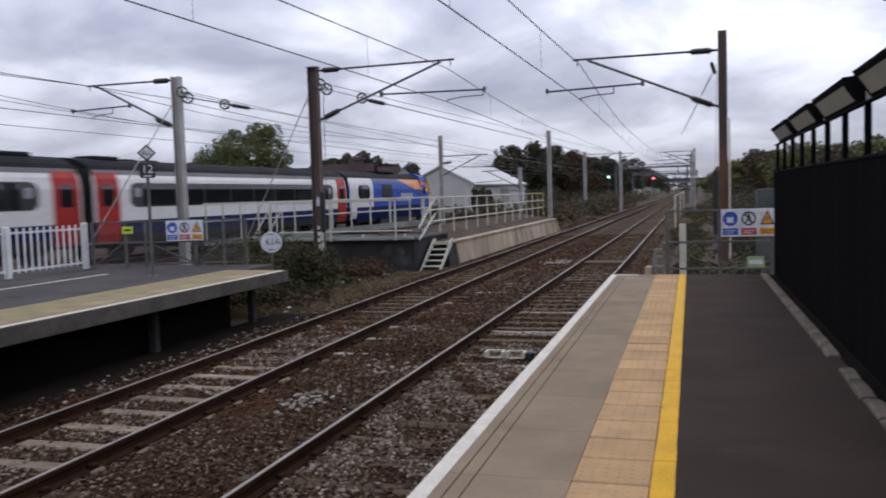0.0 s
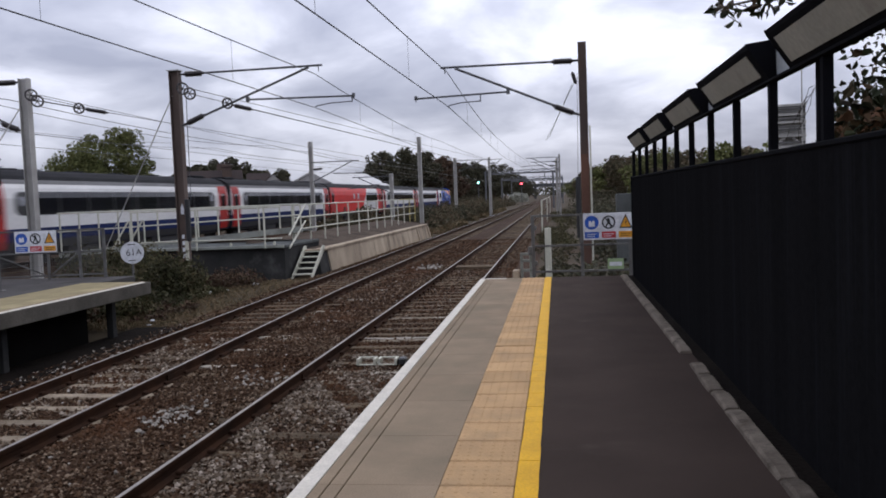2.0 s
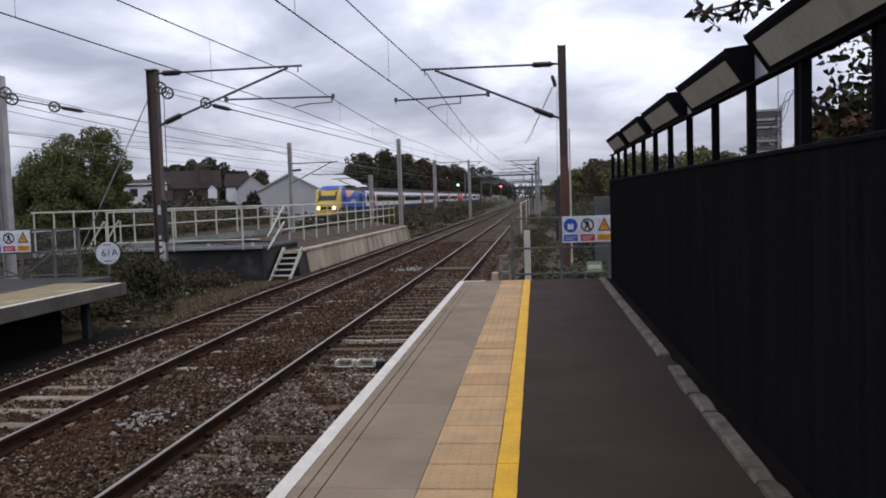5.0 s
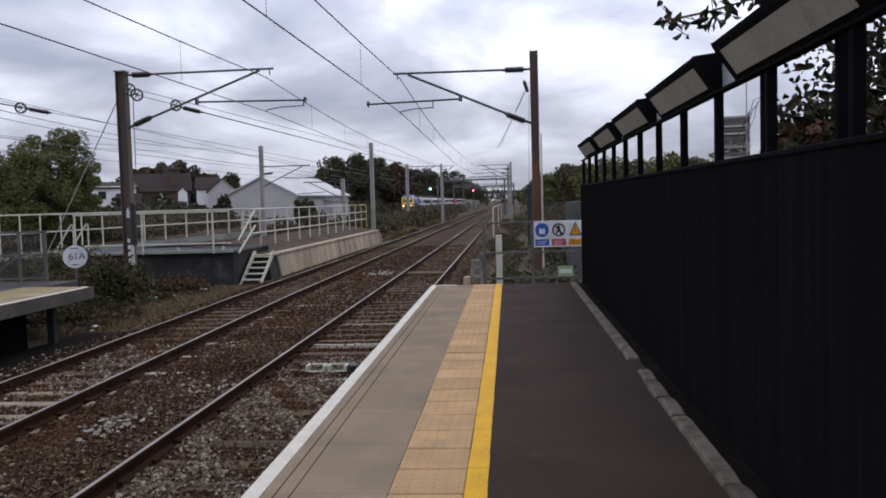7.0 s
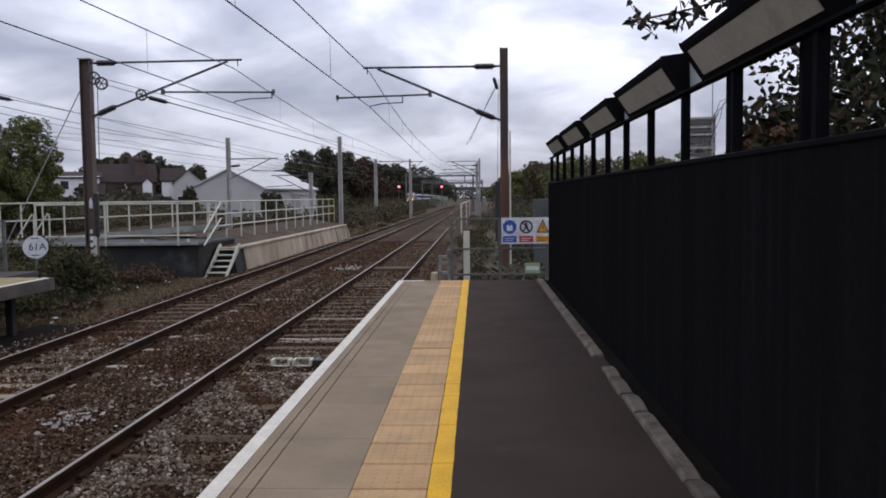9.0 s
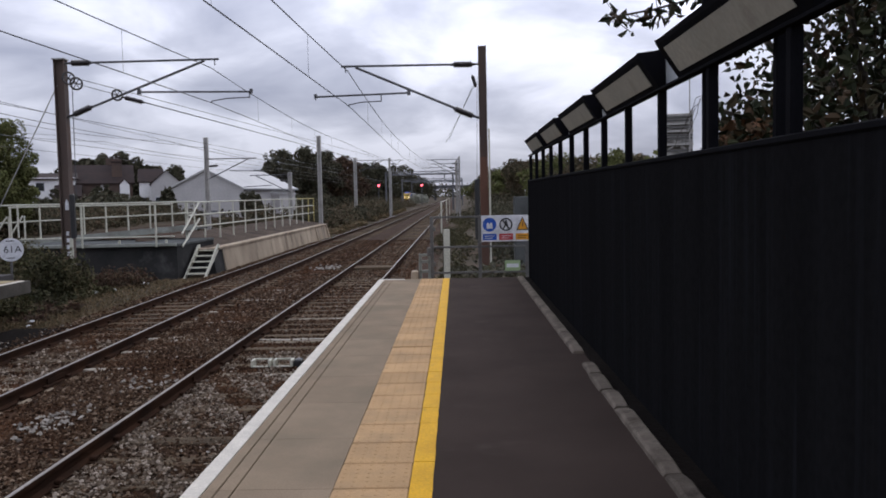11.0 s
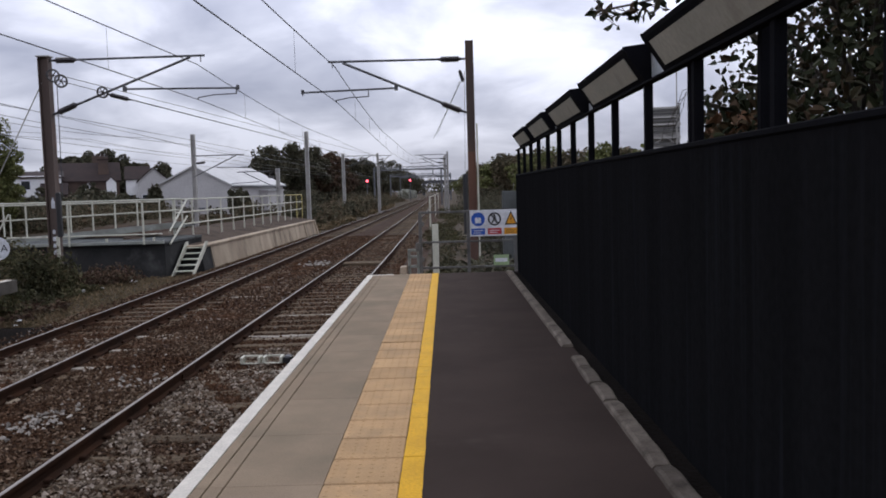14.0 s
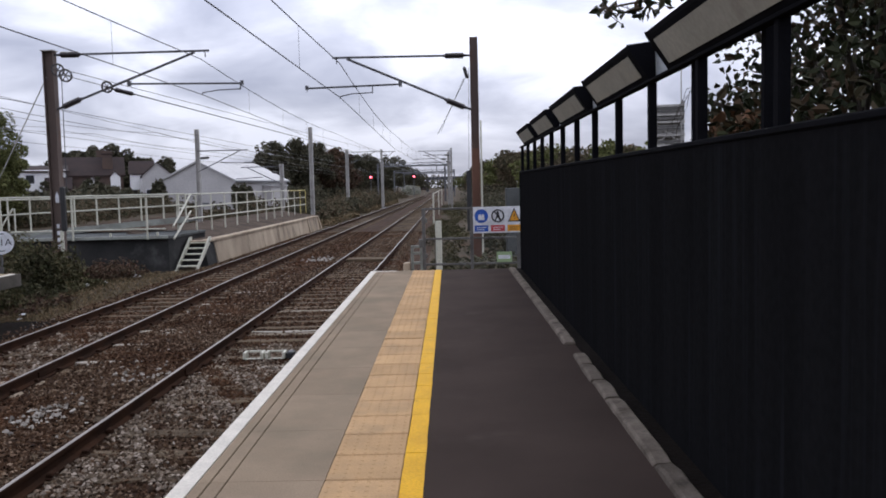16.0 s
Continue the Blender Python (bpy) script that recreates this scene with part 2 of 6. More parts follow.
M_DECK = mat("worn_deck_plate", (0.105, 0.112, 0.108), (0.070, 0.074, 0.072), rough=0.9, scale=1.5, fine=30, bump=0.15, gloss=0.08, stain=(0.05, 0.047, 0.042), stain_scale=1.2)
M_RAMP = mat("grey_green_ramp_paint", (0.30, 0.315, 0.275), (0.22, 0.23, 0.20), rough=0.75, scale=1.2, fine=30, bump=0.1, stain=(0.14, 0.13, 0.105), stain_scale=1.4, stain_at=(0.52, 0.72))
M_RAILING = mat("cream_railing_paint", (0.558, 0.546, 0.4452), (0.45, 0.4414, 0.3528), rough=0.6, scale=3, fine=40, bump=0.08, stain=(0.27, 0.2366, 0.168), stain_scale=3, stain_at=(0.6, 0.72))
M_WALKWAY = mat("brown_walkway_gravel", (0.095, 0.072, 0.055), (0.055, 0.041, 0.031), gloss=0.06, rough=0.95, scale=1.2, fine=45, bump=0.6, stain=(0.12, 0.095, 0.07), stain_scale=0.7)
M_RAIL_YELLOW = mat("yellow_railing_paint", (0.50, 0.42, 0.14), (0.4, 0.34, 0.12), rough=0.6, bump=0.05)
M_WHITE = mat("white_paint", (0.74, 0.74, 0.73), (0.62, 0.62, 0.61), rough=0.55, scale=3, fine=40, bump=0.05, stain=(0.42, 0.41, 0.38), stain_scale=3, stain_at=(0.6, 0.75))
M_BOARD = mat("sign_white", (0.72, 0.73, 0.75), rough=0.45, bump=0, scale=8)
M_BLUE = mat("sign_blue", (0.012, 0.085, 0.42), rough=0.45, bump=0, scale=8)
M_RED = mat("sign_red", (0.5, 0.045, 0.05), rough=0.45, bump=0, scale=8)
M_ORANGE = mat("sign_orange", (0.78, 0.34, 0.02), rough=0.45, bump=0, scale=8)
M_INK = mat("sign_black", (0.015, 0.015, 0.015), rough=0.5, bump=0)
M_GREEN = mat("notice_green", (0.26, 0.36, 0.17), (0.3, 0.4, 0.22), rough=0.5, bump=0, scale=20)
M_HIVIS = mat("notice_yellow_green", (0.6, 0.72, 0.02), rough=0.5, bump=0)
M_LEAF = island_mat("bush_leaf", [(0.043, 0.044, 0.017), (0.066, 0.065, 0.025), (0.105, 0.083, 0.038), (0.050, 0.049, 0.021), (0.082, 0.062, 0.032)], patch=(0.45, 0.5, 0.45), patch_scale=0.8)
M_LEAF_TREE = island_mat("tree_leaf", [(0.0765, 0.09044, 0.02805), (0.1122, 0.1238, 0.0374), (0.153, 0.1476, 0.0561), (0.0867, 0.09996, 0.03553)])
M_LEAF_DARK = island_mat("dark_leaf", [(0.03692, 0.0384, 0.0225), (0.05964, 0.05888, 0.0325), (0.08236, 0.06912, 0.04125), (0.04828, 0.04864, 0.03)])
M_LEAF_BROWN = island_mat("autumn_leaf", [(0.06, 0.045, 0.028), (0.10, 0.062, 0.034), (0.08, 0.042, 0.03), (0.055, 0.05, 0.026)])
M_LEAF_NEAR = island_mat("near_leaf", [(0.012, 0.017, 0.006), (0.022, 0.026, 0.010), (0.060, 0.036, 0.018), (0.016, 0.021, 0.008), (0.034, 0.038, 0.014)], rough=0.75, gloss=0.2)
M_LEAF_SCRUB = island_mat("scrub_leaf", [(0.055, 0.054, 0.027), (0.095, 0.083, 0.045), (0.15, 0.105, 0.065), (0.070, 0.064, 0.034), (0.12, 0.088, 0.056)], patch=(0.5, 0.55, 0.5), patch_scale=0.25)
M_LEAF_RUSSET = island_mat("browned_leaf", [(0.12, 0.062, 0.034), (0.18, 0.095, 0.05), (0.05, 0.04, 0.018), (0.14, 0.09, 0.045)], rough=0.75, gloss=0.2)
M_LEAF_PALE = island_mat("pale_blossom", [(0.38, 0.38, 0.33), (0.30, 0.31, 0.25), (0.46, 0.45, 0.40), (0.2, 0.22, 0.15)])
M_BLEACHED = mat("bleached_timber", (0.46, 0.42, 0.35), (0.34, 0.30, 0.245), rough=0.95, gloss=0.1, scale=6, fine=60, bump=0.4, rand=0.15, stain=(0.14, 0.11, 0.08), stain_scale=4, stain_at=(0.6, 0.72), squash=(0.3, 3, 1))
M_GRASS = island_mat("dry_grass", [(0.16, 0.112, 0.06), (0.20, 0.14, 0.08), (0.10, 0.082, 0.04), (0.23, 0.17, 0.10), (0.07, 0.068, 0.03)])
M_BARK = mat("bark", (0.06, 0.048, 0.036), rough=0.95, scale=6, fine=40, bump=0.6)
M_T_WHITE = mat("train_white", (0.6744, 0.6626, 0.6445), (0.6198, 0.6096, 0.5943), rough=0.35, scale=0.6, fine=8, bump=0.0)
M_T_BLUE = mat("train_blue", (0.0036, 0.0135, 0.07589), (0.00315, 0.0108, 0.0625), rough=0.6, gloss=0.12, scale=0.6, fine=8, bump=0.0)
M_T_RED = mat("train_red", (0.60, 0.022, 0.018), (0.53, 0.02, 0.017), gloss=0.2, rough=0.45, scale=0.6, fine=8, bump=0.0)
M_T_DOOR = mat("train_door_red", (0.40, 0.022, 0.018), gloss=0.2, rough=0.45, scale=0.6, fine=8, bump=0.0)
M_T_ROOF = mat("train_roof", (0.020, 0.020, 0.023), (0.012, 0.012, 0.014), rough=0.85, gloss=0.1, scale=0.8, fine=10, bump=0.05)
M_T_PALE_GLASS = mat("frosted_glass", (0.32, 0.33, 0.36), rough=0.5, bump=0.0)
M_T_STRIPE = mat("train_grey_stripe", (0.13, 0.13, 0.135), rough=0.6, scale=0.8, fine=10, bump=0.0)
M_T_BRIGHT_BLUE = mat("train_bright_blue", (0.012, 0.075, 0.40), (0.010, 0.060, 0.33), rough=0.45, gloss=0.25, scale=0.6, fine=8, bump=0.0)
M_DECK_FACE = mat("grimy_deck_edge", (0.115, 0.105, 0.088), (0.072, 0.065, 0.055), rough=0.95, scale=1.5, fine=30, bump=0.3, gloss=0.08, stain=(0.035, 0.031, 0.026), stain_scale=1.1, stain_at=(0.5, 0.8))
M_ASPHALT_FAR = mat("grey_asphalt", (0.085, 0.080, 0.077), (0.062, 0.058, 0.056), rough=0.92, scale=0.8, fine=90, bump=0.2, gloss=0.06, stain=(0.045, 0.042, 0.04), stain_scale=1.2)
M_TACTILE_WORN = mat("worn_tactile_paving", (0.30, 0.25, 0.14), (0.24, 0.20, 0.115), gloss=0.08, rough=0.9, scale=3.0, fine=60, bump=0.12, rand=0.15)
M_T_GLASS = mat("train_dark_glass", (0.012, 0.013, 0.017), rough=0.08, scale=2, bump=0.0)
M_T_ORANGE = mat("train_orange", (0.8, 0.25, 0.02), rough=0.35, bump=0.0)
M_T_YELLOW = mat("train_yellow", (0.72, 0.48, 0.06), rough=0.4, bump=0.0)
M_T_UNDER = mat("train_underframe", (0.022, 0.021, 0.022), rough=0.8, bump=0.1)
M_BRICK = mat("brown_roof_tile", (0.03264, 0.01806, 0.01478), (0.02176, 0.01331, 0.01155), rough=0.9, scale=0.8, fine=6, bump=0.2)
M_BRICK_WALL = mat("brown_brick", (0.10, 0.065, 0.05), (0.07, 0.05, 0.04), rough=0.9, scale=1, fine=8, bump=0.2)
M_RENDER = mat("white_render", (0.825, 0.8184, 0.8052), (0.7, 0.6944, 0.6832), rough=0.8, scale=0.6, fine=8, bump=0.1)
M_SHED = mat("grey_sheet_cladding", (0.47, 0.455, 0.44), (0.41, 0.395, 0.385), rough=0.7, scale=0.4, fine=6, bump=0.1)
M_SHED_ROOF = mat("pale_sheet_roof", (0.496, 0.4914, 0.481), (0.432, 0.429, 0.4218), rough=0.6, scale=0.4, fine=6, bump=0.1)
M_WINDOW = mat("window_glass", (0.02, 0.022, 0.026), rough=0.1, bump=0.0)
M_FAR_CONC = mat("bridge_concrete", (0.24, 0.235, 0.23), rough=0.9, scale=0.2, fine=4, bump=0.1)
M_BRIDGE = mat("dark_bridge_steel", (0.075, 0.075, 0.082), (0.05, 0.05, 0.055), rough=0.9, scale=0.2, fine=4, bump=0.1)
M_FAR_STEEL = mat("gantry_steel", (0.13, 0.135, 0.145), rough=0.7, bump=0)
G_RED = glow("signal_red", (1.0, 0.11, 0.15), 5.0)
G_GREEN = glow("signal_green", (0.35, 1.0, 0.85), 5.0)
G_TAIL = glow("tail_lamp", (1.0, 0.72, 0.42), 3.5)


# ---- mesh helpers ----
def thing(name, x, y, z, label, category, group="", kind="", rz=0):
    ob = new(name)
    ob.empty_display_size = 0.2
    ob.matrix_basis = pose(x, y, z, 0, 0, rz)
    return tagged(ob, label, category, group, kind)


def mesh_of(name, bm, material, smooth=False):
    me = bpy.data.meshes.new(name)
    bmesh.ops.recalc_face_normals(bm, faces=bm.faces)
    bm.to_mesh(me)
    bm.free()
    me.materials.append(material)
    if smooth:
        for p in me.polygons:
            p.use_smooth = True
    return me


def part(name, bm, material, parent, label="", smooth=False):
    ob = new(name, mesh_of(name, bm, material, smooth))
    ob.parent = parent
    if label:
        ob["label"] = label
    return ob


def solo(name, bm, material, label, category, group="", kind="", smooth=False):
    return tagged(new(name, mesh_of(name, bm, material, smooth)), label, category, group, kind)


def slab(x0, x1, y0, y1, z0, z1, bev=0.0, bm=None):
    bm = bm or bmesh.new()
    r = bmesh.ops.create_cube(bm, size=1, matrix=Matrix.Translation(((x0 + x1) / 2, (y0 + y1) / 2, (z0 + z1) / 2)) @ Matrix.Diagonal((abs(x1 - x0), abs(y1 - y0), abs(z1 - z0), 1)))
    if bev:
        vs = set(r["verts"])
        bmesh.ops.bevel(bm, geom=[e for e in bm.edges if e.verts[0] in vs], offset=bev, segments=1, affect="EDGES")
    return bm


def rod(a, b, r, n=8, r2=None, bm=None):
    bm = bm or bmesh.new()
    a, b = Vector(a), Vector(b)
    d = b - a
    m = Matrix.Translation((a + b) / 2) @ d.to_track_quat("Z", "Y").to_matrix().to_4x4()
    bmesh.ops.create_cone(bm, cap_ends=True, segments=n, radius1=r, radius2=r if r2 is None else r2, depth=d.length, matrix=m)
    return bm


def tube(points, r, n=6, bm=None):
    bm = bm or bmesh.new()
    for a, b in zip(points, points[1:]):
        rod(a, b, r, n, bm=bm)
    return bm


def prism(outline, axis, a, b, bm=None):
    """Extrudes an outline of (u, v) along an axis: 'y' takes (x, z), 'x' takes (y, z), 'z' takes (x, y)."""
    bm = bm or bmesh.new()
    put = {"y": lambda u, v, w: (u, w, v), "x": lambda u, v, w: (w, u, v), "z": lambda u, v, w: (u, v, w)}[axis]
    lo = [bm.verts.new(put(u, v, a)) for u, v in outline]
    hi = [bm.verts.new(put(u, v, b)) for u, v in outline]
    k = len(outline)
    for i in range(k):
        bm.faces.new((lo[i], lo[(i + 1) % k], hi[(i + 1) % k], hi[i]))
    bm.faces.new(lo), bm.faces.new(hi[::-1])
    return bm


def loft(rings, ends=True):
    bm = bmesh.new()
    rows = [[bm.verts.new(p) for p in r] for r in rings]
    k = len(rows[0])
    for a, b in zip(rows, rows[1:]):
        for i in range(k):
            bm.faces.new((a[i], a[(i + 1) % k], b[(i + 1) % k], b[i]))
    if ends:
        bm.faces.new(rows[0]), bm.faces.new(rows[-1][::-1])
    return bm


def lettering(text, size, m, material, parent):
    """A line of raised letters in the built-in font; m places its centre, letters face local +z."""
    cu = bpy.data.curves.new("lettering", "FONT")
    cu.body, cu.size, cu.extrude = text, size, 0.002
    cu.align_x, cu.align_y = "CENTER", "CENTER"
    cu.materials.append(material)
    ob = new("lettering", cu)
    ob.parent = parent
    ob.matrix_basis = m
    return ob


def leaves(rng, centres, size, aspect=0.55, droop=0.0, fine=False):
    """One folded leaf at every centre, turned at random: a diamond, or (fine) a pointed oval."""
    k = len(centres)
    d = rng.normal(size=(k, 3))
    d[:, 2] -= droop
    d /= np.linalg.norm(d, axis=1)[:, None]
    s = np.cross(d, rng.normal(size=(k, 3)))
    s /= np.linalg.norm(s, axis=1)[:, None]
    n = np.cross(d, s)
    L = size * rng.uniform(0.6, 1.35, (k, 1))
    at = lambda along, across, up: centres + d * L * along + s * L * aspect * across + n * L * up
    if fine:
        v = [at(-0.5, 0, 0), at(-0.28, 0.42, 0.1), at(0.12, 0.5, 0.13), at(0.5, 0, -0.06), at(0.12, -0.5, 0.13), at(-0.28, -0.42, 0.1)]
        tri = [[0, 1, 2], [0, 2, 3], [0, 3, 4], [0, 4, 5]]
    else:
        v = [at(-0.5, 0, 0), at(0, 0.5, 0.12), at(0.5, 0, 0), at(0, -0.5, 0.12)]
        tri = [[0, 1, 2], [0, 2, 3]]
    m = len(v)
    f = (np.arange(k)[:, None, None] * m + np.array(tri)[None]).reshape(-1, 3)
    return np.stack(v, 1).reshape(-1, 3), f


def raw_mesh(name, v, f, material):
    me = bpy.data.meshes.new(name)
    me.from_pydata(v.tolist(), [], f.tolist())
    me.materials.append(material)
    return me


def blob_points(rng, k, c, r, shell=0.55):
    """Points in an ellipsoid, thicker towards its skin."""
    d = rng.normal(size=(k, 3))
    d /= np.linalg.norm(d, axis=1)[:, None]
    return np.array(c) + d * np.array(r) * (shell + (1 - shell) * rng.random((k, 1)) ** 0.5)


# ---- ground ----
RAIL = -0.86
BED = -1.035


def ground_height(x, y):
    h = -1.12 + 0.42 * min(1.0, max(0.0, (-x - 12.5) / 4.0))
    if x < -27:
        h += 0.012 * (-x - 27)
    if x > 1.5:
        h += 0.35 * min(1.0, (x - 1.5) / 3.0) + max(0.0, x - 8) * 0.02
    return h


def build_ground():
    xs = [-900, -400, -200, -120, -80, -60, -45, -35, -30, -27, -24, -20, -16.5, -14.5, -12.5, -10, -8, 1.5, 3, 4.5, 8, 14, 25, 45, 80, 150, 400, 900]
    ys = [-60, -20, 0, 10, 20, 30, 45, 60, 80, 110, 150, 200, 300, 450, 700, 1200, 2500]
    bm = bmesh.new()
    grid = [[bm.verts.new((x, y, ground_height(x, y))) for x in xs] for y in ys]
    for j in range(len(ys) - 1):
        for i in range(len(xs) - 1):
            bm.faces.new((grid[j][i], grid[j][i + 1], grid[j + 1][i + 1], grid[j + 1][i]))
    solo("ground", bm, M_EARTH, "brown earth and rough grass beside the railway", "ground", kind="structure")
    bm = prism([(-9.0, -1.3), (-8.2, BED - 0.04), (-7.6, BED), (-5.6, BED), (-4.8, BED + 0.02), (-4.0, BED), (-1.6, BED), (-0.9, BED - 0.06), (0.2, -1.3)], "y", -30, 700)
    solo("ballast_bed", bm, M_BED, "rust-brown stone ballast bed under the two tracks", "ballast", kind="structure")
    bm = prism([(-27.5, -1.0), (-26.5, -0.68), (-17.6, -0.68), (-16.6, -1.0)], "y", -120, 900)
    solo("ballast_bed_fast", bm, M_BED, "raised brown ballast bed under the fast lines", "ballast", kind="structure")


build_ground()


def rail_outline(x, top):
    return [(x - 0.07, top - 0.16), (x - 0.07, top - 0.145), (x - 0.012, top - 0.125), (x - 0.012, top - 0.05), (x - 0.034, top - 0.04), (x - 0.034, top - 0.004), (x + 0.034, top - 0.004), (x + 0.034, top - 0.04), (x + 0.012, top - 0.05), (x + 0.012, top - 0.125), (x + 0.07, top - 0.145), (x + 0.07, top - 0.16)]


def far_bend(y):
    """The further track swings slightly towards the near one at the platform."""
    return 0.019 * max(0.0, 22.0 - y)


def build_track(cx, top, y0, y1, pale, label, near, bend=lambda y: 0.0, phase=0.0):
    """A track: two rails with a worn running surface, sleepers with chairs, the distant sleepers as one mesh."""
    t = thing("railway_track", cx, 0, 0, label, "railway track", "tracks")
    stops = sorted({y0, *[v for v in (-4, 0, 4, 8, 12, 16, 20, 22, 24) if near], y1})
    for s in (-0.7525, 0.7525):
        rail = part("rail", loft([[(u + bend(y), y, v) for u, v in rail_outline(s, top)] for y in stops]), M_RUST, t, "rusty brown steel rail")
        c = s - 0.006 * (1 if s > 0 else -1)
        worn = loft([[(c + k + bend(y), y, z) for k, z in ((-0.018, top - 0.004), (-0.018, top + 0.001), (0.018, top + 0.001), (0.018, top - 0.004))] for y in stops])
        part("running_surface", worn, M_RAILTOP, rail, "worn grey rail head")
        if near:
            for yj in (11.2, 29.5):
                for side in (-1, 1):
                    x = s + bend(yj)
                    part("fishplate", slab(x + side * 0.014, x + side * 0.034, yj, yj + 0.55, top - 0.125, top - 0.05, 0.004), M_RUST, rail, "bolted joint plate")
    rng = random.Random(int(-cx * 100))
    wood = mesh_of("sleeper", slab(-1.28, 1.28, -0.125, 0.125, top - 0.30, top - 0.158, 0.012), M_SLEEPER)
    conc = mesh_of("sleeper", slab(-0.9, 0.9, -0.11, 0.11, top - 0.30, top - 0.152, 0.02), M_SLEEPER_PALE)
    chair = slab(-0.1, 0.1, -0.09, 0.09, top - 0.158, top - 0.14, 0.006)
    slab(-0.1, -0.04, -0.05, 0.05, top - 0.14, top - 0.1, 0.01, chair), slab(0.04, 0.1, -0.05, 0.05, top - 0.14, top - 0.1, 0.01, chair)
    chair_me = mesh_of("rail_chair", chair, M_RUST)
    y = 1.3 - 0.66 * 9 + phase
    far = bmesh.new()
    while y < min(y1, 220):
        if near and y < 75:
            kind = conc if pale(y) else wood
            ob = new("sleeper", kind)
            ob.parent = t
            ob.matrix_basis = pose(rng.uniform(-0.03, 0.03) + bend(y), y, rng.uniform(-0.012, 0.008), 0, 0, rng.uniform(-0.8, 0.8))
            if y < 34:
                for s in (-0.7525, 0.7525):
                    c = new("rail_chair", chair_me)
                    c.parent = ob
                    c.matrix_basis = pose(s, 0, 0)
        else:
            slab(-1.27, 1.27, y - 0.12, y + 0.12, top - 0.30, top - 0.158, 0, far)
        y += 0.66
    ob = part("distant_sleeper_bed", far, M_SLEEPER, t, "brown sleepers sunk in ballast")
    ob["kind"] = "stuff"
    return t


build_track(-2.93, RAIL, -8, 620, lambda y: 14.2 < y < 14.7 or 17.0 < y < 17.3 or 11.7 < y < 12.0, "near railway track with rusty rails sunk in brown ballast", True)
build_track(-6.66, RAIL, -8, 620, lambda y: 6.0 < y < 11.5, "further railway track with pale sleepers between rusty rails", True, far_bend, -0.12)
build_track(-21.35, -0.5, -120, 880, lambda y: False, "fast-line railway track on raised ballast", False)


def build_stones():
    """Loose ballast stones: small uneven lumps, thickest near the platform."""
    rng = np.random.default_rng(7)
    base = np.array([[1, 0, 0], [-1, 0, 0], [0, 1, 0], [0, -1, 0], [0, 0, 1], [0, 0, -1]], float)
    tri = np.array([[0, 2, 4], [2, 1, 4], [1, 3, 4], [3, 0, 4], [2, 0, 5], [1, 2, 5], [3, 1, 5], [0, 3, 5]])

    def lumps(name, k, y0, y1, size, material, label, xs=(-8.3, -1.5), power=1.0, centre=None, lift=0.0):
        if centre is None:
            x = rng.uniform(xs[0], xs[1], k)
            y = y0 + (y1 - y0) * rng.random(k) ** power
        else:
            x = rng.normal(centre[0], centre[2], k)
            y = rng.normal(centre[1], centre[3], k)
        z = np.where((x < -4.0) & (x > -5.5), BED + 0.02, BED) + rng.uniform(-0.01, 0.022, k) + lift
        clear = np.ones(k, bool)
        swing = 0.019 * np.maximum(0.0, 22.0 - y)
        for rx, w in ((-2.1775, 0.0), (-3.6825, 0.0), (-5.9075, 1.0), (-7.4125, 1.0)):
            clear &= np.abs(x - rx - w * swing) > 0.085
        on = np.abs((y - 1.3 + 0.33 + np.where(x < -4.9, 0.12, 0.0)) % 0.66 - 0.33) < 0.105
        far_bare = (x > -7.9) & (x < -5.4) & (((y > 5.8) & (y < 11.6)) | ((y > 24.2) & (y < 34)) | ((y > 17) & (y < 21)))
        near_bare = (x > -3.9) & (x < -1.9) & (y > 12) & (y < 26)
        clear &= ~(on & (far_bare | near_bare) & (rng.random(k) < 0.85))
        if name == "grey_ballast_stones":
            drift = np.sin(x * 3.4 + 2.0 * np.sin(y * 1.3)) * np.sin(y * 2.1 + 1.6 * np.sin(x * 2.3)) + 0.5 * np.sin(x * 9.1 + y * 5.3)
            clear &= drift + rng.normal(size=k) * 0.3 > -0.05
        x, y, z = x[clear], y[clear], z[clear]
        k = len(x)
        v = base[None] * rng.uniform(0.45, 1.0, (k, 6, 1)) * size * rng.uniform(0.5, 1.3, (k, 1, 1)) * np.array([1, 1, 0.75])
        v = v + rng.normal(size=(k, 6, 3)) * size * 0.16
        a = rng.uniform(0, 6.283, k)
        c, s = np.cos(a)[:, None], np.sin(a)[:, None]
        v = np.stack([v[..., 0] * c - v[..., 1] * s, v[..., 0] * s + v[..., 1] * c, v[..., 2]], 2)
        v += np.stack([x, y, z], 1)[:, None, :]
        f = (np.arange(k)[:, None, None] * 6 + tri[None]).reshape(-1, 3)
        tagged(new(name, raw_mesh(name, v.reshape(-1, 3), f, material)), label, "ballast stones", kind="stuff")

    lumps("ballast_stones", 105000, -1.0, 17, 0.029, M_STONE, "loose brown and grey ballast stones between rails", power=1.0)
    lumps("ballast_stones", 42000, 17, 48, 0.042, M_STONE, "loose brown and grey ballast stones between rails", power=1.2)
    lumps("grey_ballast_stones", 17000, 3, 13.5, 0.030, M_STONE_GREY, "loose grey ballast stones beside the platform", xs=(-3.6, -1.5), lift=0.014)
    lumps("grey_ballast_stones", 5200, 4, 15, 0.034, M_STONE_GREY, "loose grey ballast stones between the rails", xs=(-7.4, -5.9), lift=0.012)
    lumps("pale_ballast_stones", 80, 0, 0, 0.045, M_PALE_STONE, "small heap of pale broken stones beside the rail", centre=(-4.72, 9.35, 0.15, 0.27), lift=0.02)
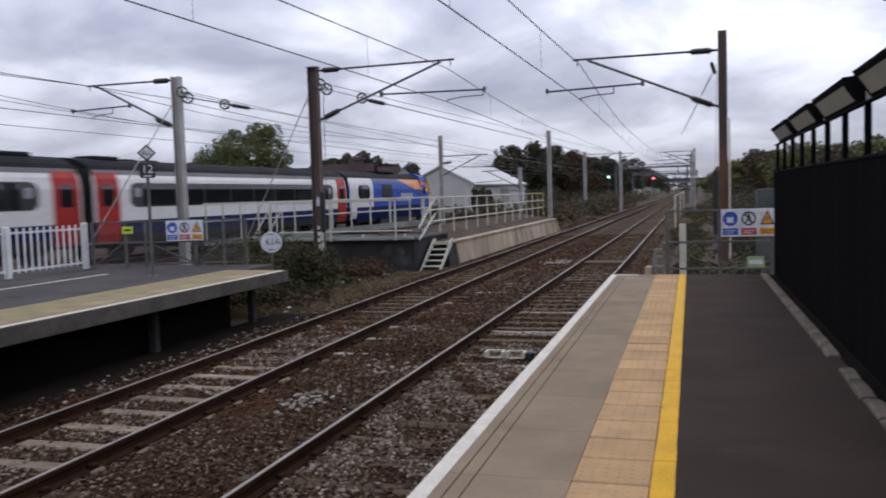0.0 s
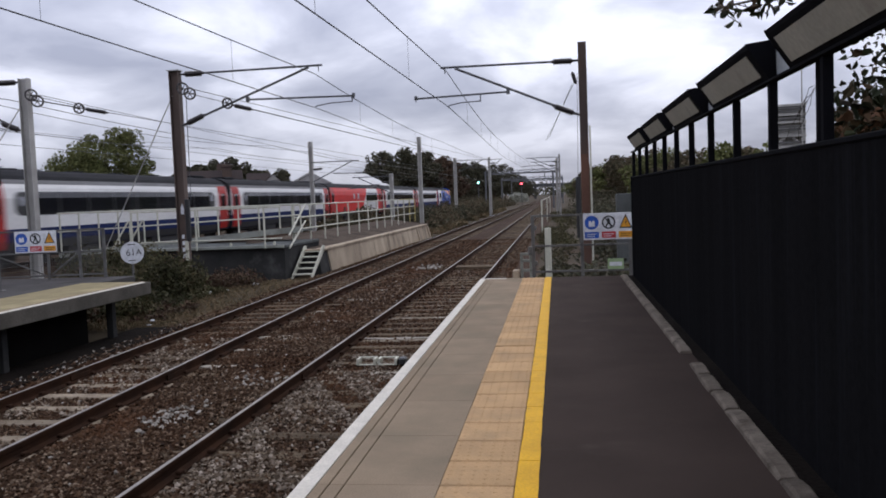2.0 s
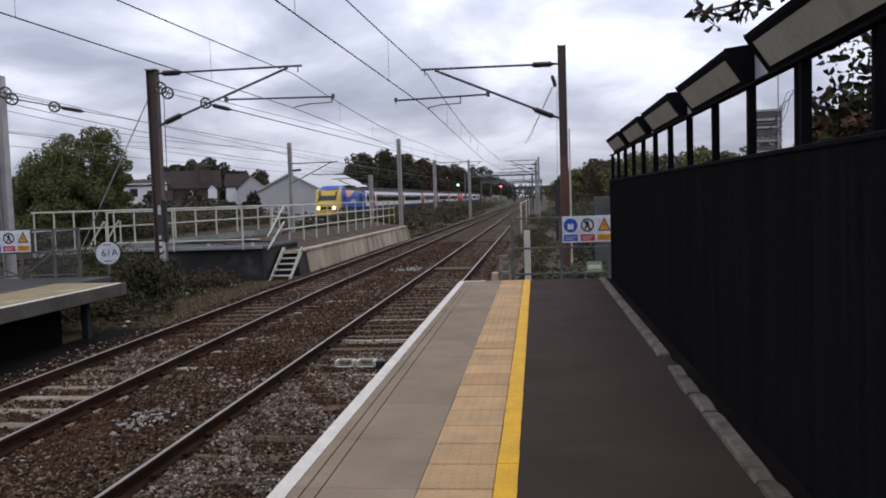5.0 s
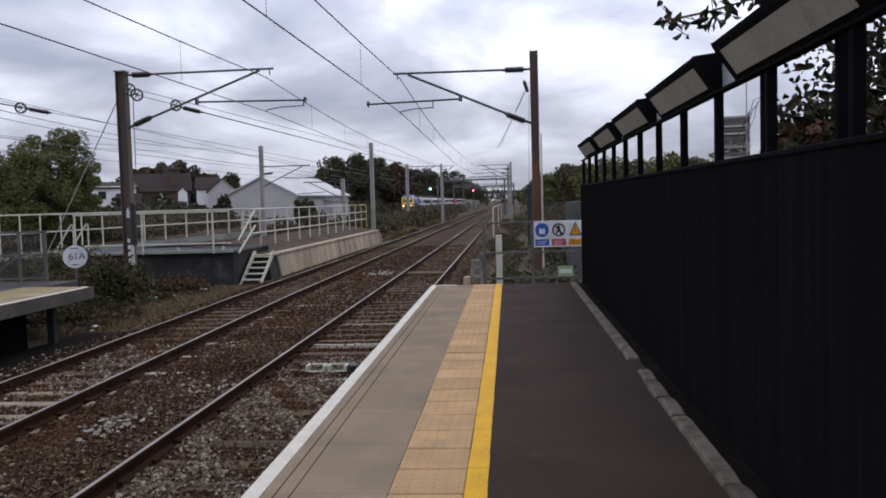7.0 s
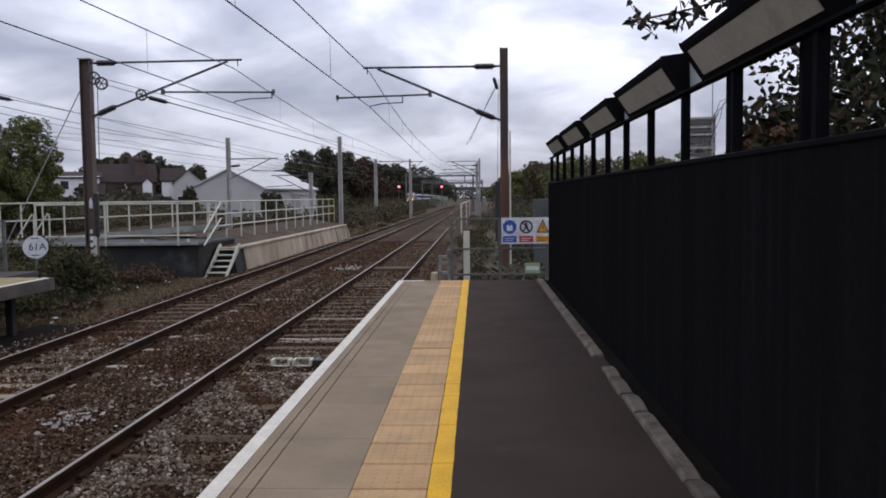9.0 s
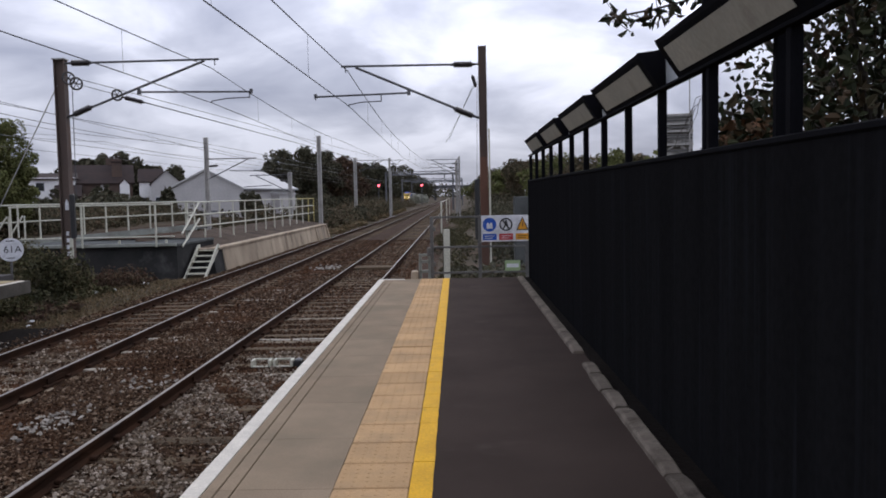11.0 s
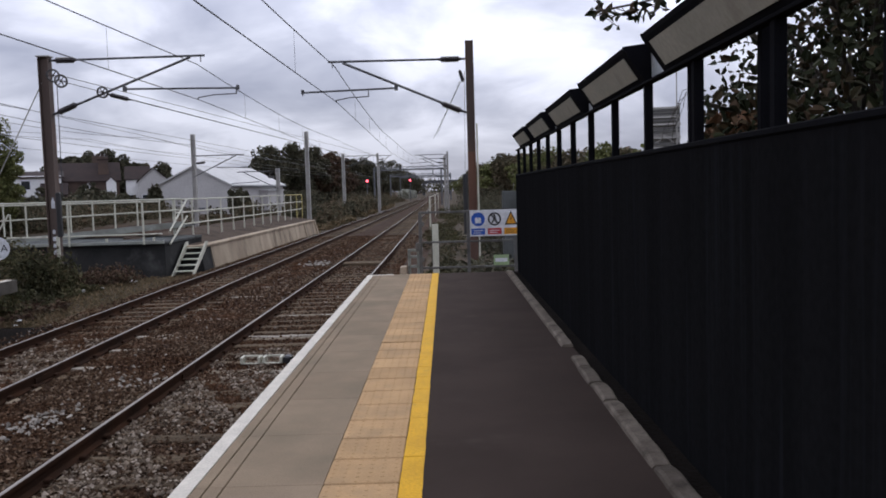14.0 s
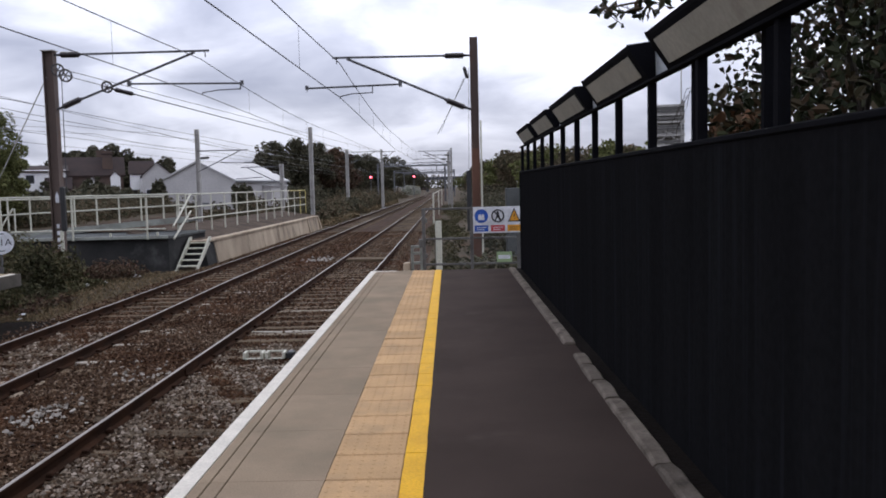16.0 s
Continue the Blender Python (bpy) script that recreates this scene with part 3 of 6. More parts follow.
    lumps("pale_ballast_stones", 50, 0, 0, 0.04, M_PALE_STONE, "scattered pale stones beside the rail", centre=(-4.3, 11.3, 0.3, 0.35), lift=0.02)
    lumps("pale_ballast_stones", 40, 0, 0, 0.075, M_PALE_STONE, "small heap of pale stones between the tracks", centre=(-4.66, 29.6, 0.22, 0.6), lift=0.03)
    lumps("pale_ballast_stones", 520, 3, 30, 0.03, M_PALE_STONE, "scattered pale ballast chippings", xs=(-8.0, -1.6), lift=0.012)
    lumps("pale_ballast_stones", 150, 8, 17, 0.04, M_PALE_STONE, "pale rubble under the platform edge", xs=(-8.35, -7.6), lift=0.012)


build_stones()


# ---- near platform ----
EDGE, TAC, YEL0, YEL1, KERB0, KERB1, WALL_X, P_END = -1.43, -0.67, -0.27, -0.155, 1.05, 1.16, 1.27, 15.0


def build_platform():
    p = thing("platform", 0, 0, 0, "railway platform with grey paving, buff tactile strip and dark asphalt", "platform", kind="structure")
    part("platform_wall", slab(EDGE + 0.12, 6.0, -9, P_END - 0.03, -1.3, -0.085), M_SOOT_SHADE, p, "sooty platform wall with shade in its colour")
    part("asphalt_surface", slab(YEL0, WALL_X + 0.02, -9, P_END, -0.085, 0.0), M_ASPHALT, p, "dark worn asphalt")
    crack = random.Random(9)
    y = P_END
    while y > -6:
        step = crack.choice((0.4, 0.4, 0.8, 1.2))
        y0, n = y - step + crack.uniform(0.004, 0.012), int(step / 0.1)
        along = [y0 + (y - y0) * i / n for i in range(n + 1)]
        left = [(YEL0 + crack.uniform(-0.003, 0.002), v) for v in along]
        right = [(YEL1 + crack.uniform(-0.002, 0.003), v) for v in along]
        part("yellow_line", prism(right + left[::-1], "z", 0.0, 0.0035), M_YELLOW, p, "cracked yellow safety line")
        y -= step
    part("white_edge_line", slab(EDGE - 0.002, EDGE + 0.094, -9, P_END + 0.002, -0.07, 0.0035), M_WHITE_LINE, p, "white painted platform edge")
    part("white_end_line", slab(EDGE + 0.096, EDGE + 0.46, P_END - 0.09, P_END + 0.002, -0.03, 0.0035), M_WHITE_LINE, p)
    part("bedding", slab(EDGE + 0.03, YEL0, -9, P_END - 0.004, -0.085, -0.02), M_CONC_DARK, p)
    part("end_wall", slab(EDGE + 0.12, WALL_X + 0.3, P_END - 0.03, P_END + 0.15, -1.25, -0.03, 0.01), M_CONCRETE, p, "pale concrete platform end")
    n = 0
    edge = mesh_of("edge_stone", slab(EDGE + 0.095, EDGE + 0.157, -0.4485, 0.4485, -0.07, -0.002, 0.0025), M_PAVING)
    strip = mesh_of("edge_strip", slab(EDGE + 0.165, EDGE + 0.243, -0.4485, 0.4485, -0.07, -0.002, 0.0025), M_PAVING)
    flag = mesh_of("paving_slab", slab(EDGE + 0.251, TAC - 0.0005, -0.4485, 0.4485, -0.07, -0.001, 0.0025), M_PAVING)
    y = P_END - 0.45
    while y > -8:
        for me in (edge, strip, flag):
            ob = new(me.name.split(".")[0], me)
            ob.parent = p
            ob.matrix_basis = pose(0, y, 0)
        y -= 0.9
        n += 1
    tile = slab(TAC + 0.0005, YEL0 - 0.004, -0.1925, 0.1925, -0.06, 0.0, 0.006)
    for i in range(6):
        for j in range(6):
            cx, cy = TAC + 0.033 + i * 0.0665, -0.166 + j * 0.0665
            bmesh.ops.create_cone(tile, cap_ends=True, segments=6, radius1=0.0125, radius2=0.009, depth=0.003, matrix=Matrix.Translation((cx, cy, 0.0013)))
    tile_me = mesh_of("tactile_paver", tile, M_TACTILE)
    y = P_END - 0.2
    rng = random.Random(3)
    while y > -5:
        ob = new("tactile_paver", tile_me)
        ob.parent = p
        ob.matrix_basis = pose(rng.uniform(-0.002, 0.0), y, rng.uniform(-0.002, 0.003), rng.uniform(-0.3, 0.3), rng.uniform(-0.3, 0.3), rng.uniform(-0.25, 0.25))
        y -= 0.4


build_platform()


def build_kerb():
    k = thing("kerb", 0, 0, 0, "low weathered concrete kerb along the black wall", "kerb", kind="structure")
    wear = random.Random(17)
    for y0, y1, dx in ((7.7, 14.85, 0.0), (6.78, 7.19, 0.006), (6.2, 6.75, -0.006), (5.68, 6.17, 0.004), (4.3, 5.64, 0.0), (3.1, 4.27, 0.004), (1.9, 3.07, 0.0), (0.6, 1.87, 0.0), (-6, 0.57, 0.0)):
        n = max(2, int((y1 - y0) / 0.14))
        rings = []
        for i in range(n + 1):
            y = y0 + (y1 - y0) * i / n
            end = 0.02 if i in (0, n) else 0.0
            l, r, h = wear.uniform(-0.002, 0.002), wear.uniform(-0.002, 0.002), 0.043 - end + wear.uniform(-0.004, 0.002)
            x0, x1 = KERB0 + dx + l, KERB1 + dx + r
            rings.append([(x0, y, -0.02), (x0 + 0.004, y, h - 0.014), (x0 + 0.02, y, h), (x1 - 0.014, y, h + 0.002), (x1, y, h - 0.012), (x1, y, -0.02)])
        part("kerb_stone", loft(rings), M_KERB, k, "chipped concrete kerb stone" if y1 < 7.5 else "")
    part("gutter", slab(KERB1, WALL_X + 0.02, -6, 14.85, -0.02, 0.012), M_DARK_STRIP, k, "dark strip along the wall foot")


build_kerb()


def build_screen_wall():
    """Black ribbed sheeting wall along the platform, with posts and a beam above it."""
    top = 1.74
    w = thing("screen_wall", 0, 0, 0, "black ribbed sheet wall with posts and beam above", "wall", kind="structure")
    rib = [(WALL_X + 0.0006, 0), (WALL_X + 0.0006, 0.055), (WALL_X, 0.062), (WALL_X, 0.128), (WALL_X + 0.0006, 0.135)]
    y = -5.0
    while y < 14.55:
        bm = bmesh.new()
        outline = []
        for i in range(7):
            outline += [(u, y + v + i * 0.14) for u, v in rib]
        y2 = y + 0.98
        outline += [(WALL_X + 0.0006, min(y2, 14.6)), (WALL_X + 0.06, min(y2, 14.6)), (WALL_X + 0.06, y)]
        outline = [(u, min(v, 14.6)) for u, v in outline]
        part("panel", prism(outline, "z", 0.0, top - 0.03, bm), M_WALL, w)
        y = y2
    part("capping", slab(WALL_X - 0.012, WALL_X + 0.08, -5, 14.62, top - 0.03, top + 0.0, 0.006), M_BLACK, w, "black wall capping")
    part("backing", slab(WALL_X + 0.06, WALL_X + 0.075, -5, 14.6, -0.3, top - 0.03), M_BLACK, w)
    part("end_post", slab(WALL_X - 0.015, WALL_X + 0.09, 14.6, 14.7, 0, top + 0.01, 0.008), M_BLACK, w)
    yy = 14.45
    i = 0
    while yy > -4:
        part("post", slab(WALL_X + 0.0, WALL_X + 0.05, yy - 0.025, yy + 0.025, top - 0.03, 2.17, 0.004), M_BLACK, w)
        if i in (10, 11, 12):
            part("rear_post", slab(WALL_X + 0.075, WALL_X + 0.135, yy + 0.31, yy + 0.355, top - 0.2, 2.6, 0.005), M_BLACK, w)
        yy -= 1.02
        i += 1
    part("beam", slab(WALL_X - 0.015, WALL_X + 0.04, -4.5, 14.6, 2.146, 2.164, 0.003), M_BLACK, w, "black steel beam")
    bm = bmesh.new()
    for i in range(12):
        z = 2.166 + i * 0.022
        slab(WALL_X + 0.04, WALL_X + 0.052 + 0.006 * (i % 2), -4.5, 14.4, z, z + 0.022, 0, bm)
    part("fascia", bm, M_FASCIA, w, "pale ribbed fascia sheet behind the lamps")
    # the top of the wall falls slightly along the platform
    for ob in w.children:
        for v in ob.data.vertices:
            if v.co.z > 1.0:
                v.co.z -= 0.0031 * (14.6 - v.co.y)


build_screen_wall()


def build_wall_lamp():
    """A long angled luminaire: black casing, grimy diffuser, end caps."""
    t = thing("wall_lamp", 0, 12.88, -0.005, "long black luminaire with grimy unlit diffuser, on the wall beam", "lamp", "lamps along the wall")
    L = 0.88
    case = [(1.27, 2.166), (1.145, 2.351), (1.135, 2.376), (1.3, 2.395), (1.308, 2.166)]
    part("casing", prism(case, "y", -L, L), M_BLACK, t, "black painted casing")
    dx, dz = 1.145 - 1.27, 2.351 - 2.166
    nx, nz = -0.829, -0.56
    lo, hi = 0.15, 0.86
    face = [(1.27 + dx * u + nx * k, 2.166 + dz * u + nz * k) for u, k in ((lo, 0.001), (hi, 0.001), (hi, 0.006), (lo, 0.006))]
    part("diffuser", prism(face, "y", -L + 0.1, L - 0.08), M_DIFFUSER, t, "grimy cream diffuser panel")
    for s in (-1, 1):
        part("end_cap", prism([(u + (1.24 - u) * -0.04, v + (2.3 - v) * -0.04) for u, v in case], "y", s * L, s * (L + 0.02)), M_BLACK, t)
        part("bracket", slab(1.27, 1.31, s * 0.6 - 0.02, s * 0.6 + 0.02, 2.165, 2.3), M_BLACK, t)
    for i in range(1, 7):
        copy_thing(t, pose(0, 12.88 - 2.25 * i, -0.005 - 0.007 * i))


build_wall_lamp()


# ---- platform end: gate and notices ----
def signboard(x, y, z, rz, w, label):
    """Three safety symbols over coloured bars on a white board that faces local -y."""
    t = thing("safety_signboard", x, y, z, label, "sign", "safety signboards", rz=rz)
    h = w * 0.53
    part("board", slab(0, w, -0.008, 0.004, 0, h, 0.002), M_BOARD, t, "white sign board")
    u = w / 3
    for i, m in enumerate((M_BLUE, M_RED, M_ORANGE)):
        cx = u * (i + 0.5)
        part("text_panel", slab(cx - u * 0.42, cx + u * 0.42, -0.011, -0.008, h * 0.06, h * 0.3), m, t, "coloured panel with unreadable lines")
        for k in range(2):
            part("text_bar", slab(cx - u * 0.3, cx + u * (0.3 - 0.12 * k), -0.013, -0.011, h * (0.2 - 0.08 * k), h * (0.225 - 0.08 * k)), M_BOARD if i < 2 else M_INK, t)
    bm = rod((u * 0.5, -0.011, h * 0.65), (u * 0.5, -0.008, h * 0.65), u * 0.42, 24)
    part("blue_disc", bm, M_BLUE, t)
    part("vest_symbol", prism([(u * 0.32, h * 0.5), (u * 0.68, h * 0.5), (u * 0.68, h * 0.68), (u * 0.58, h * 0.74), (u * 0.5, h * 0.64), (u * 0.42, h * 0.74), (u * 0.32, h * 0.68)], "y", -0.013, -0.011), M_BOARD, t)
    ring = bmesh.new()
    pts = [(u * 1.5 + math.cos(a) * u * 0.36, -0.011, h * 0.65 + math.sin(a) * u * 0.36) for a in [i * math.pi / 10 for i in range(21)]]
    tube(pts, u * 0.045, 4, ring)
    rod((u * 1.25, -0.011, h * 0.85), (u * 1.75, -0.011, h * 0.45), u * 0.04, 4, bm=ring)
    part("prohibition_ring", ring, M_INK, t, "dark prohibition ring")
    walker = prism([(u * 1.44, h * 0.82), (u * 1.55, h * 0.82), (u * 1.6, h * 0.66), (u * 1.68, h * 0.5), (u * 1.6, h * 0.48), (u * 1.5, h * 0.6), (u * 1.36, h * 0.47), (u * 1.31, h * 0.51), (u * 1.42, h * 0.64)], "y", -0.0105, -0.008)
    part("walking_symbol", walker, M_INK, t)
    part("warning_triangle", prism([(u * 2.12, h * 0.42), (u * 2.88, h * 0.42), (u * 2.5, h * 0.95)], "y", -0.011, -0.008), M_INK, t)
    part("warning_field", prism([(u * 2.22, h * 0.46), (u * 2.78, h * 0.46), (u * 2.5, h * 0.86)], "y", -0.013, -0.011), M_ORANGE, t)
    part("bolt_symbol", prism([(u * 2.5, h * 0.78), (u * 2.56, h * 0.64), (u * 2.5, h * 0.62), (u * 2.53, h * 0.5), (u * 2.44, h * 0.64), (u * 2.5, h * 0.66)], "y", -0.015, -0.013), M_INK, t)
    return t


def mesh_panel(x0, x1, z0, z1, step, r, parent, label):
    bm = bmesh.new()
    x = x0
    while x <= x1:
        slab(x - r, x + r, -r, r, z0, z1, 0, bm)
        x += step
    z = z0
    while z <= z1:
        slab(x0, x1, -r, r, z - r, z + r, 0, bm)
        z += step
    part("mesh_infill", bm, M_GALV, parent, label)


def build_gate():
    y = 15.22
    t = thing("platform_end_gate", 0, y, 0, "galvanised steel gate and fence closing the platform end", "gate")
    for x0, x1 in ((-0.5, -0.44), (0.38, 0.44), (1.24, 1.30)):
        part("gate_post", slab(x0, x1, -0.03, 0.03, -0.05, 1.12, 0.006), M_GALV, t)
    for z0, z1 in ((1.08, 1.12), (0.53, 0.57), (0.06, 0.10)):
        part("gate_rail", slab(-0.44, 0.38, -0.02, 0.02, z0, z1, 0.005), M_GALV, t)
        part("fence_rail", slab(0.44, 1.24, -0.02, 0.02, z0, z1, 0.005), M_GALV, t)
    mesh_panel(-0.43, 0.37, 0.1, 0.53, 0.05, 0.0009, t, "thin wire mesh")
    mesh_panel(0.45, 1.23, 0.1, 1.08, 0.05, 0.0009, t, "thin wire mesh")
    part("latch_box", slab(-0.56, -0.48, -0.06, 0.04, 0.4, 0.55, 0.01), M_GALV, t, "steel latch box")
    part("hinge", slab(-0.45, -0.40, -0.05, 0.0, 0.85, 0.93, 0.006), M_GALV, t)
    part("hinge", slab(-0.45, -0.40, -0.05, 0.0, 0.2, 0.28, 0.006), M_GALV, t)
    for x0 in (-0.72, -0.55):
        part("side_frame", slab(x0, x0 + 0.05, 0.1, 0.16, -0.3, 0.42, 0.008), M_RAMP, t, "pale painted side frame")
    for z in (-0.1, 0.08, 0.26, 0.38):
        part("side_bar", slab(-0.72, -0.5, 0.1, 0.15, z, z + 0.05, 0.006), M_RAMP, t)
    part("side_block", slab(-0.86, -0.74, -0.05, 0.2, -0.6, 0.12, 0.015), M_CONCRETE, t, "pale concrete block beside the gate")
    signboard(0.44, y - 0.045, 0.64, 0, 0.9, "white board with three safety symbols, on the gate")
    n = thing("green_notice", 0.86, y - 0.03, 0.1, "small pale green notice on the fence mesh", "notice")
    part("plate", slab(0, 0.28, -0.004, 0.004, 0, 0.19, 0.003), M_GREEN, n, "green plate")
    part("text_bar", slab(0.03, 0.25, -0.007, -0.004, 0.06, 0.13), M_BOARD, n)
    b = thing("white_marker_board", -0.27, 17.2, 0, "upright white painted board behind the gate", "marker board")
    part("board", slab(-0.02, 0.11, -0.02, 0.02, -1.0, 0.8, 0.01), M_RAILING, b)
    part("stake", slab(-0.04, 0.04, 0.02, 0.07, -1.1, 0.5), M_BARK, b)
    f = thing("white_fence", -0.95, 0, 0, "white painted timber fence along the platform ramp", "fence")
    for yy in (51, 78, 111):
        part("fence_post", slab(-0.045, 0.045, yy - 0.045, yy + 0.045, -1.15, 1.15, 0.01), M_RAILING, f)
    part("fence_rail", slab(-0.012, 0.012, 51, 111, 1.06, 1.12, 0.006), M_RAILING, f)
    c = thing("concrete_block", 2.2, 25.5, 0, "grey concrete block half hidden by bushes", "concrete block")
    part("body", slab(-0.45, 0.6, -0.3, 0.3, -1.0, 1.42, 0.02), M_DECK, c)
    k = thing("crossing_board", -2.93, 29.0, 0, "pale timber board laid across the near track", "crossing board")
    for i in range(2):
        part("plank", slab(-0.68, 0.68, -0.42 + i * 0.42, -0.03 + i * 0.42, RAIL - 0.16, RAIL - 0.07, 0.008), M_SLEEPER, k)
    bx = thing("track_fitting", -2.83, 12.35, 0, "pale painted steel fitting between the rails", "track equipment")
    for s in (-0.3, 0.03):
        fit = slab(s, s + 0.3, -0.1, -0.06, RAIL - 0.15, RAIL - 0.135, 0.003)
        for q in (0.0, 0.26):
            slab(s + q, s + q + 0.04, -0.1, 0.1, RAIL - 0.15, RAIL - 0.05, 0.004, fit)
        slab(s + 0.04, s + 0.26, 0.07, 0.1, RAIL - 0.075, RAIL - 0.05, 0.003, fit)
        part("bracket", fit, M_RAILING, bx)
    part("block", slab(0.34, 0.46, -0.1, 0.1, RAIL - 0.16, RAIL - 0.05, 0.02), M_INK, bx, "black rubber block")


build_gate()


def build_trackside_scraps():
    """Weathered timber ends in the ballast between the tracks, and litter on the verge."""
    rng = random.Random(41)
    for x, y, w in ((-5.15, 18.5, 0.9), (-5.45, 15.05, 0.8), (-5.35, 13.7, 0.6), (-4.85, 14.8, 0.7), (-5.35, 12.3, 0.7), (-4.9, 16.9, 0.8), (-5.0, 20.6, 0.9), (-4.8, 22.7, 0.8), (-2.93, 14.68, 1.3), (-3.05, 17.1, 1.35), (-2.55, 11.7, 0.5)):
        t = thing("timber_offcut", x, y, BED, "weathered grey timber end sunk in the ballast", "timber", "timber ends in the ballast", rz=rng.uniform(-5, 5))
        n = 5
        rings = [[(w * (i / n - 0.5), -0.055 + rng.uniform(-0.012, 0.012), -0.04), (w * (i / n - 0.5), -0.05 + rng.uniform(-0.012, 0.012), 0.028 + rng.uniform(-0.012, 0.008)), (w * (i / n - 0.5), 0.05 + rng.uniform(-0.012, 0.012), 0.03 + rng.uniform(-0.012, 0.008)), (w * (i / n - 0.5), 0.055, -0.04)] for i in range(n + 1)]
        part("plank", loft(rings), M_BLEACHED, t)
    for x, y, z, r in ((-10.1, 22.8, -1.0, 0.09), (-9.9, 23.6, -1.02, 0.06), (-9.6, 25.2, -1.02, 0.10), (-9.2, 17.6, -1.03, 0.05), (-8.9, 16.9, -1.03, 0.05), (-11.0, 25.8, -0.95, 0.11)):
        bm = bmesh.new()
        bmesh.ops.create_icosphere(bm, subdivisions=2, radius=r)
        for v in bm.verts:
            v.co = Vector((v.co.x * 1.3, v.co.y, v.co.z * 0.45)) * (1 + 0.55 * noise.noise(v.co * 9 / r * 0.2 + Vector((x, y, 0))))
        ob = solo("litter", bm, M_WHITE, "crumpled white litter caught in the weeds", "litter", "litter on the verge")
        ob.matrix_basis = pose(x, y, z + r * 0.2, 0, 0, rng.uniform(0, 360))


build_trackside_scraps()


# ---- far platform ----
FE = -8.46


def build_far_platform():
    p = thing("platform_far", 0, 0, 0, "opposite railway platform on posts with pale edge", "platform", kind="structure")
    part("deck", slab(-24.0 + 6.5, FE + 0.02, -9, 16.2, -0.25, -0.004, 0.01), M_DECK_FACE, p, "mottled dark grey concrete deck")
    part("asphalt_surface", slab(-17.4, FE - 1.5, -9, 16.2, -0.004, 0.0), M_ASPHALT_FAR, p, "worn grey asphalt")
    part("paving_strip", slab(FE - 1.5, FE - 0.62, -9, 16.19, -0.004, 0.002), M_TACTILE_WORN, p, "worn olive paving")
    part("deck_extension", slab(-17.4, -9.6, 16.2, 17.7, -0.27, -0.002, 0.01), M_ASPHALT_FAR, p)
    part("white_edge_line", slab(FE - 0.09, FE + 0.008, -9, 16.0, -0.003, 0.006), M_WHITE_LINE, p, "white painted edge")
    part("paving_strip", slab(FE - 0.22, FE - 0.1, -9, 16.19, -0.003, 0.003), M_PAVING, p)
    tile = mesh_of("tactile_paver", slab(-0.198, 0.198, -0.198, 0.198, -0.003, 0.005, 0.002), M_TACTILE_WORN)
    for i in range(28):
        ob = new("tactile_paver", tile)
        ob.parent = p
        ob.matrix_basis = pose(FE - 0.42, 15.9 - i * 0.4, 0)
    part("white_line", slab(-12.5, -12.42, 6, 15.4, 0.0, 0.004), M_WHITE_LINE, p)
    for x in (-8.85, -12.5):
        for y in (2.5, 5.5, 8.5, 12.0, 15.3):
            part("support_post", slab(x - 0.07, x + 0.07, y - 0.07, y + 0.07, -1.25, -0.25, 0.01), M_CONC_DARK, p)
    # strip laid to darken the ground here: greasy dirt and the deck's shade in one colour
    part("cess", slab(-9.0, -7.95, -9, 16.6, -1.2, BED + 0.022), M_DARK_STRIP, p, "ground under the platform edge, grime and shade in its colour")
    part("back_wall", slab(-17.4, -17.1, -9, 17.6, -1.25, -0.27), M_SOOT_SHADE, p)
    # added close behind the edge so that the gap under the deck turns black
    part("inner_wall", slab(-9.2, -9.0, -9, 14.7, -1.25, -0.25), M_SOOT_SHADE, p)

    f = thing("picket_fence", -14.1, 0, 0, "white painted metal picket fence on the platform", "fence")
    y = 9.6
    while y < 16.6:
        part("picket", slab(-0.02, 0.02, y - 0.022, y + 0.022, 0.1, 1.08, 0.008), M_WHITE, f)
        y += 0.2
    for z in (0.16, 0.98):
        part("rail", slab(-0.015, 0.015, 9.5, 16.7, z - 0.02, z + 0.02), M_WHITE, f)
    for y in (9.5, 11.9, 14.3, 16.7):
        part("post", slab(-0.06, 0.06, y - 0.06, y + 0.06, 0, 1.12, 0.015), M_WHITE, f)

    g = thing("mesh_fence", -14.0, 16.85, 0, "galvanised mesh fence across the platform end", "fence", rz=10.5)
    for x in (0.0, 0.85, 1.35, 2.6, 3.3, 3.85):
        part("post", slab(x - 0.03, x + 0.03, -0.03, 0.03, 0, 1.12, 0.006), M_GALV, g)
    for z in (0.08, 0.6, 1.1):
        part("rail", slab(0, 3.85, -0.02, 0.02, z - 0.02, z + 0.02, 0.004), M_GALV, g)
    mesh_panel(0.03, 3.82, 0.1, 1.1, 0.05, 0.0024, g, "steel wire mesh")
    for a, b in (((0.1, 0, 0.1), (0.8, 0, 0.6)), ((1.4, 0, 0.6), (2.5, 0, 0.1)), ((2.65, 0, 0.1), (3.3, 0, 0.6))):
        part("brace", rod(a, b, 0.018, 6), M_GALV, g)
    signboard(-12.1, 17.12, 0.62, 10.5, 0.92, "white board with three safety symbols, on the mesh fence")
    n = thing("small_yellow_notice", -13.2, 16.93, 0.82, "small yellow-green notice on the mesh fence", "notice", rz=10.5)
    part("plate", slab(0, 0.27, -0.004, 0.004, 0, 0.17, 0.002), M_HIVIS, n)
    part("text_bar", slab(0.05, 0.22, -0.007, -0.004, 0.06, 0.11), M_INK, n)

    s = thing("stop_marker_post", -10.95, 14.94, 0, "grey pole with diamond plate and black number plate", "sign", rz=35)
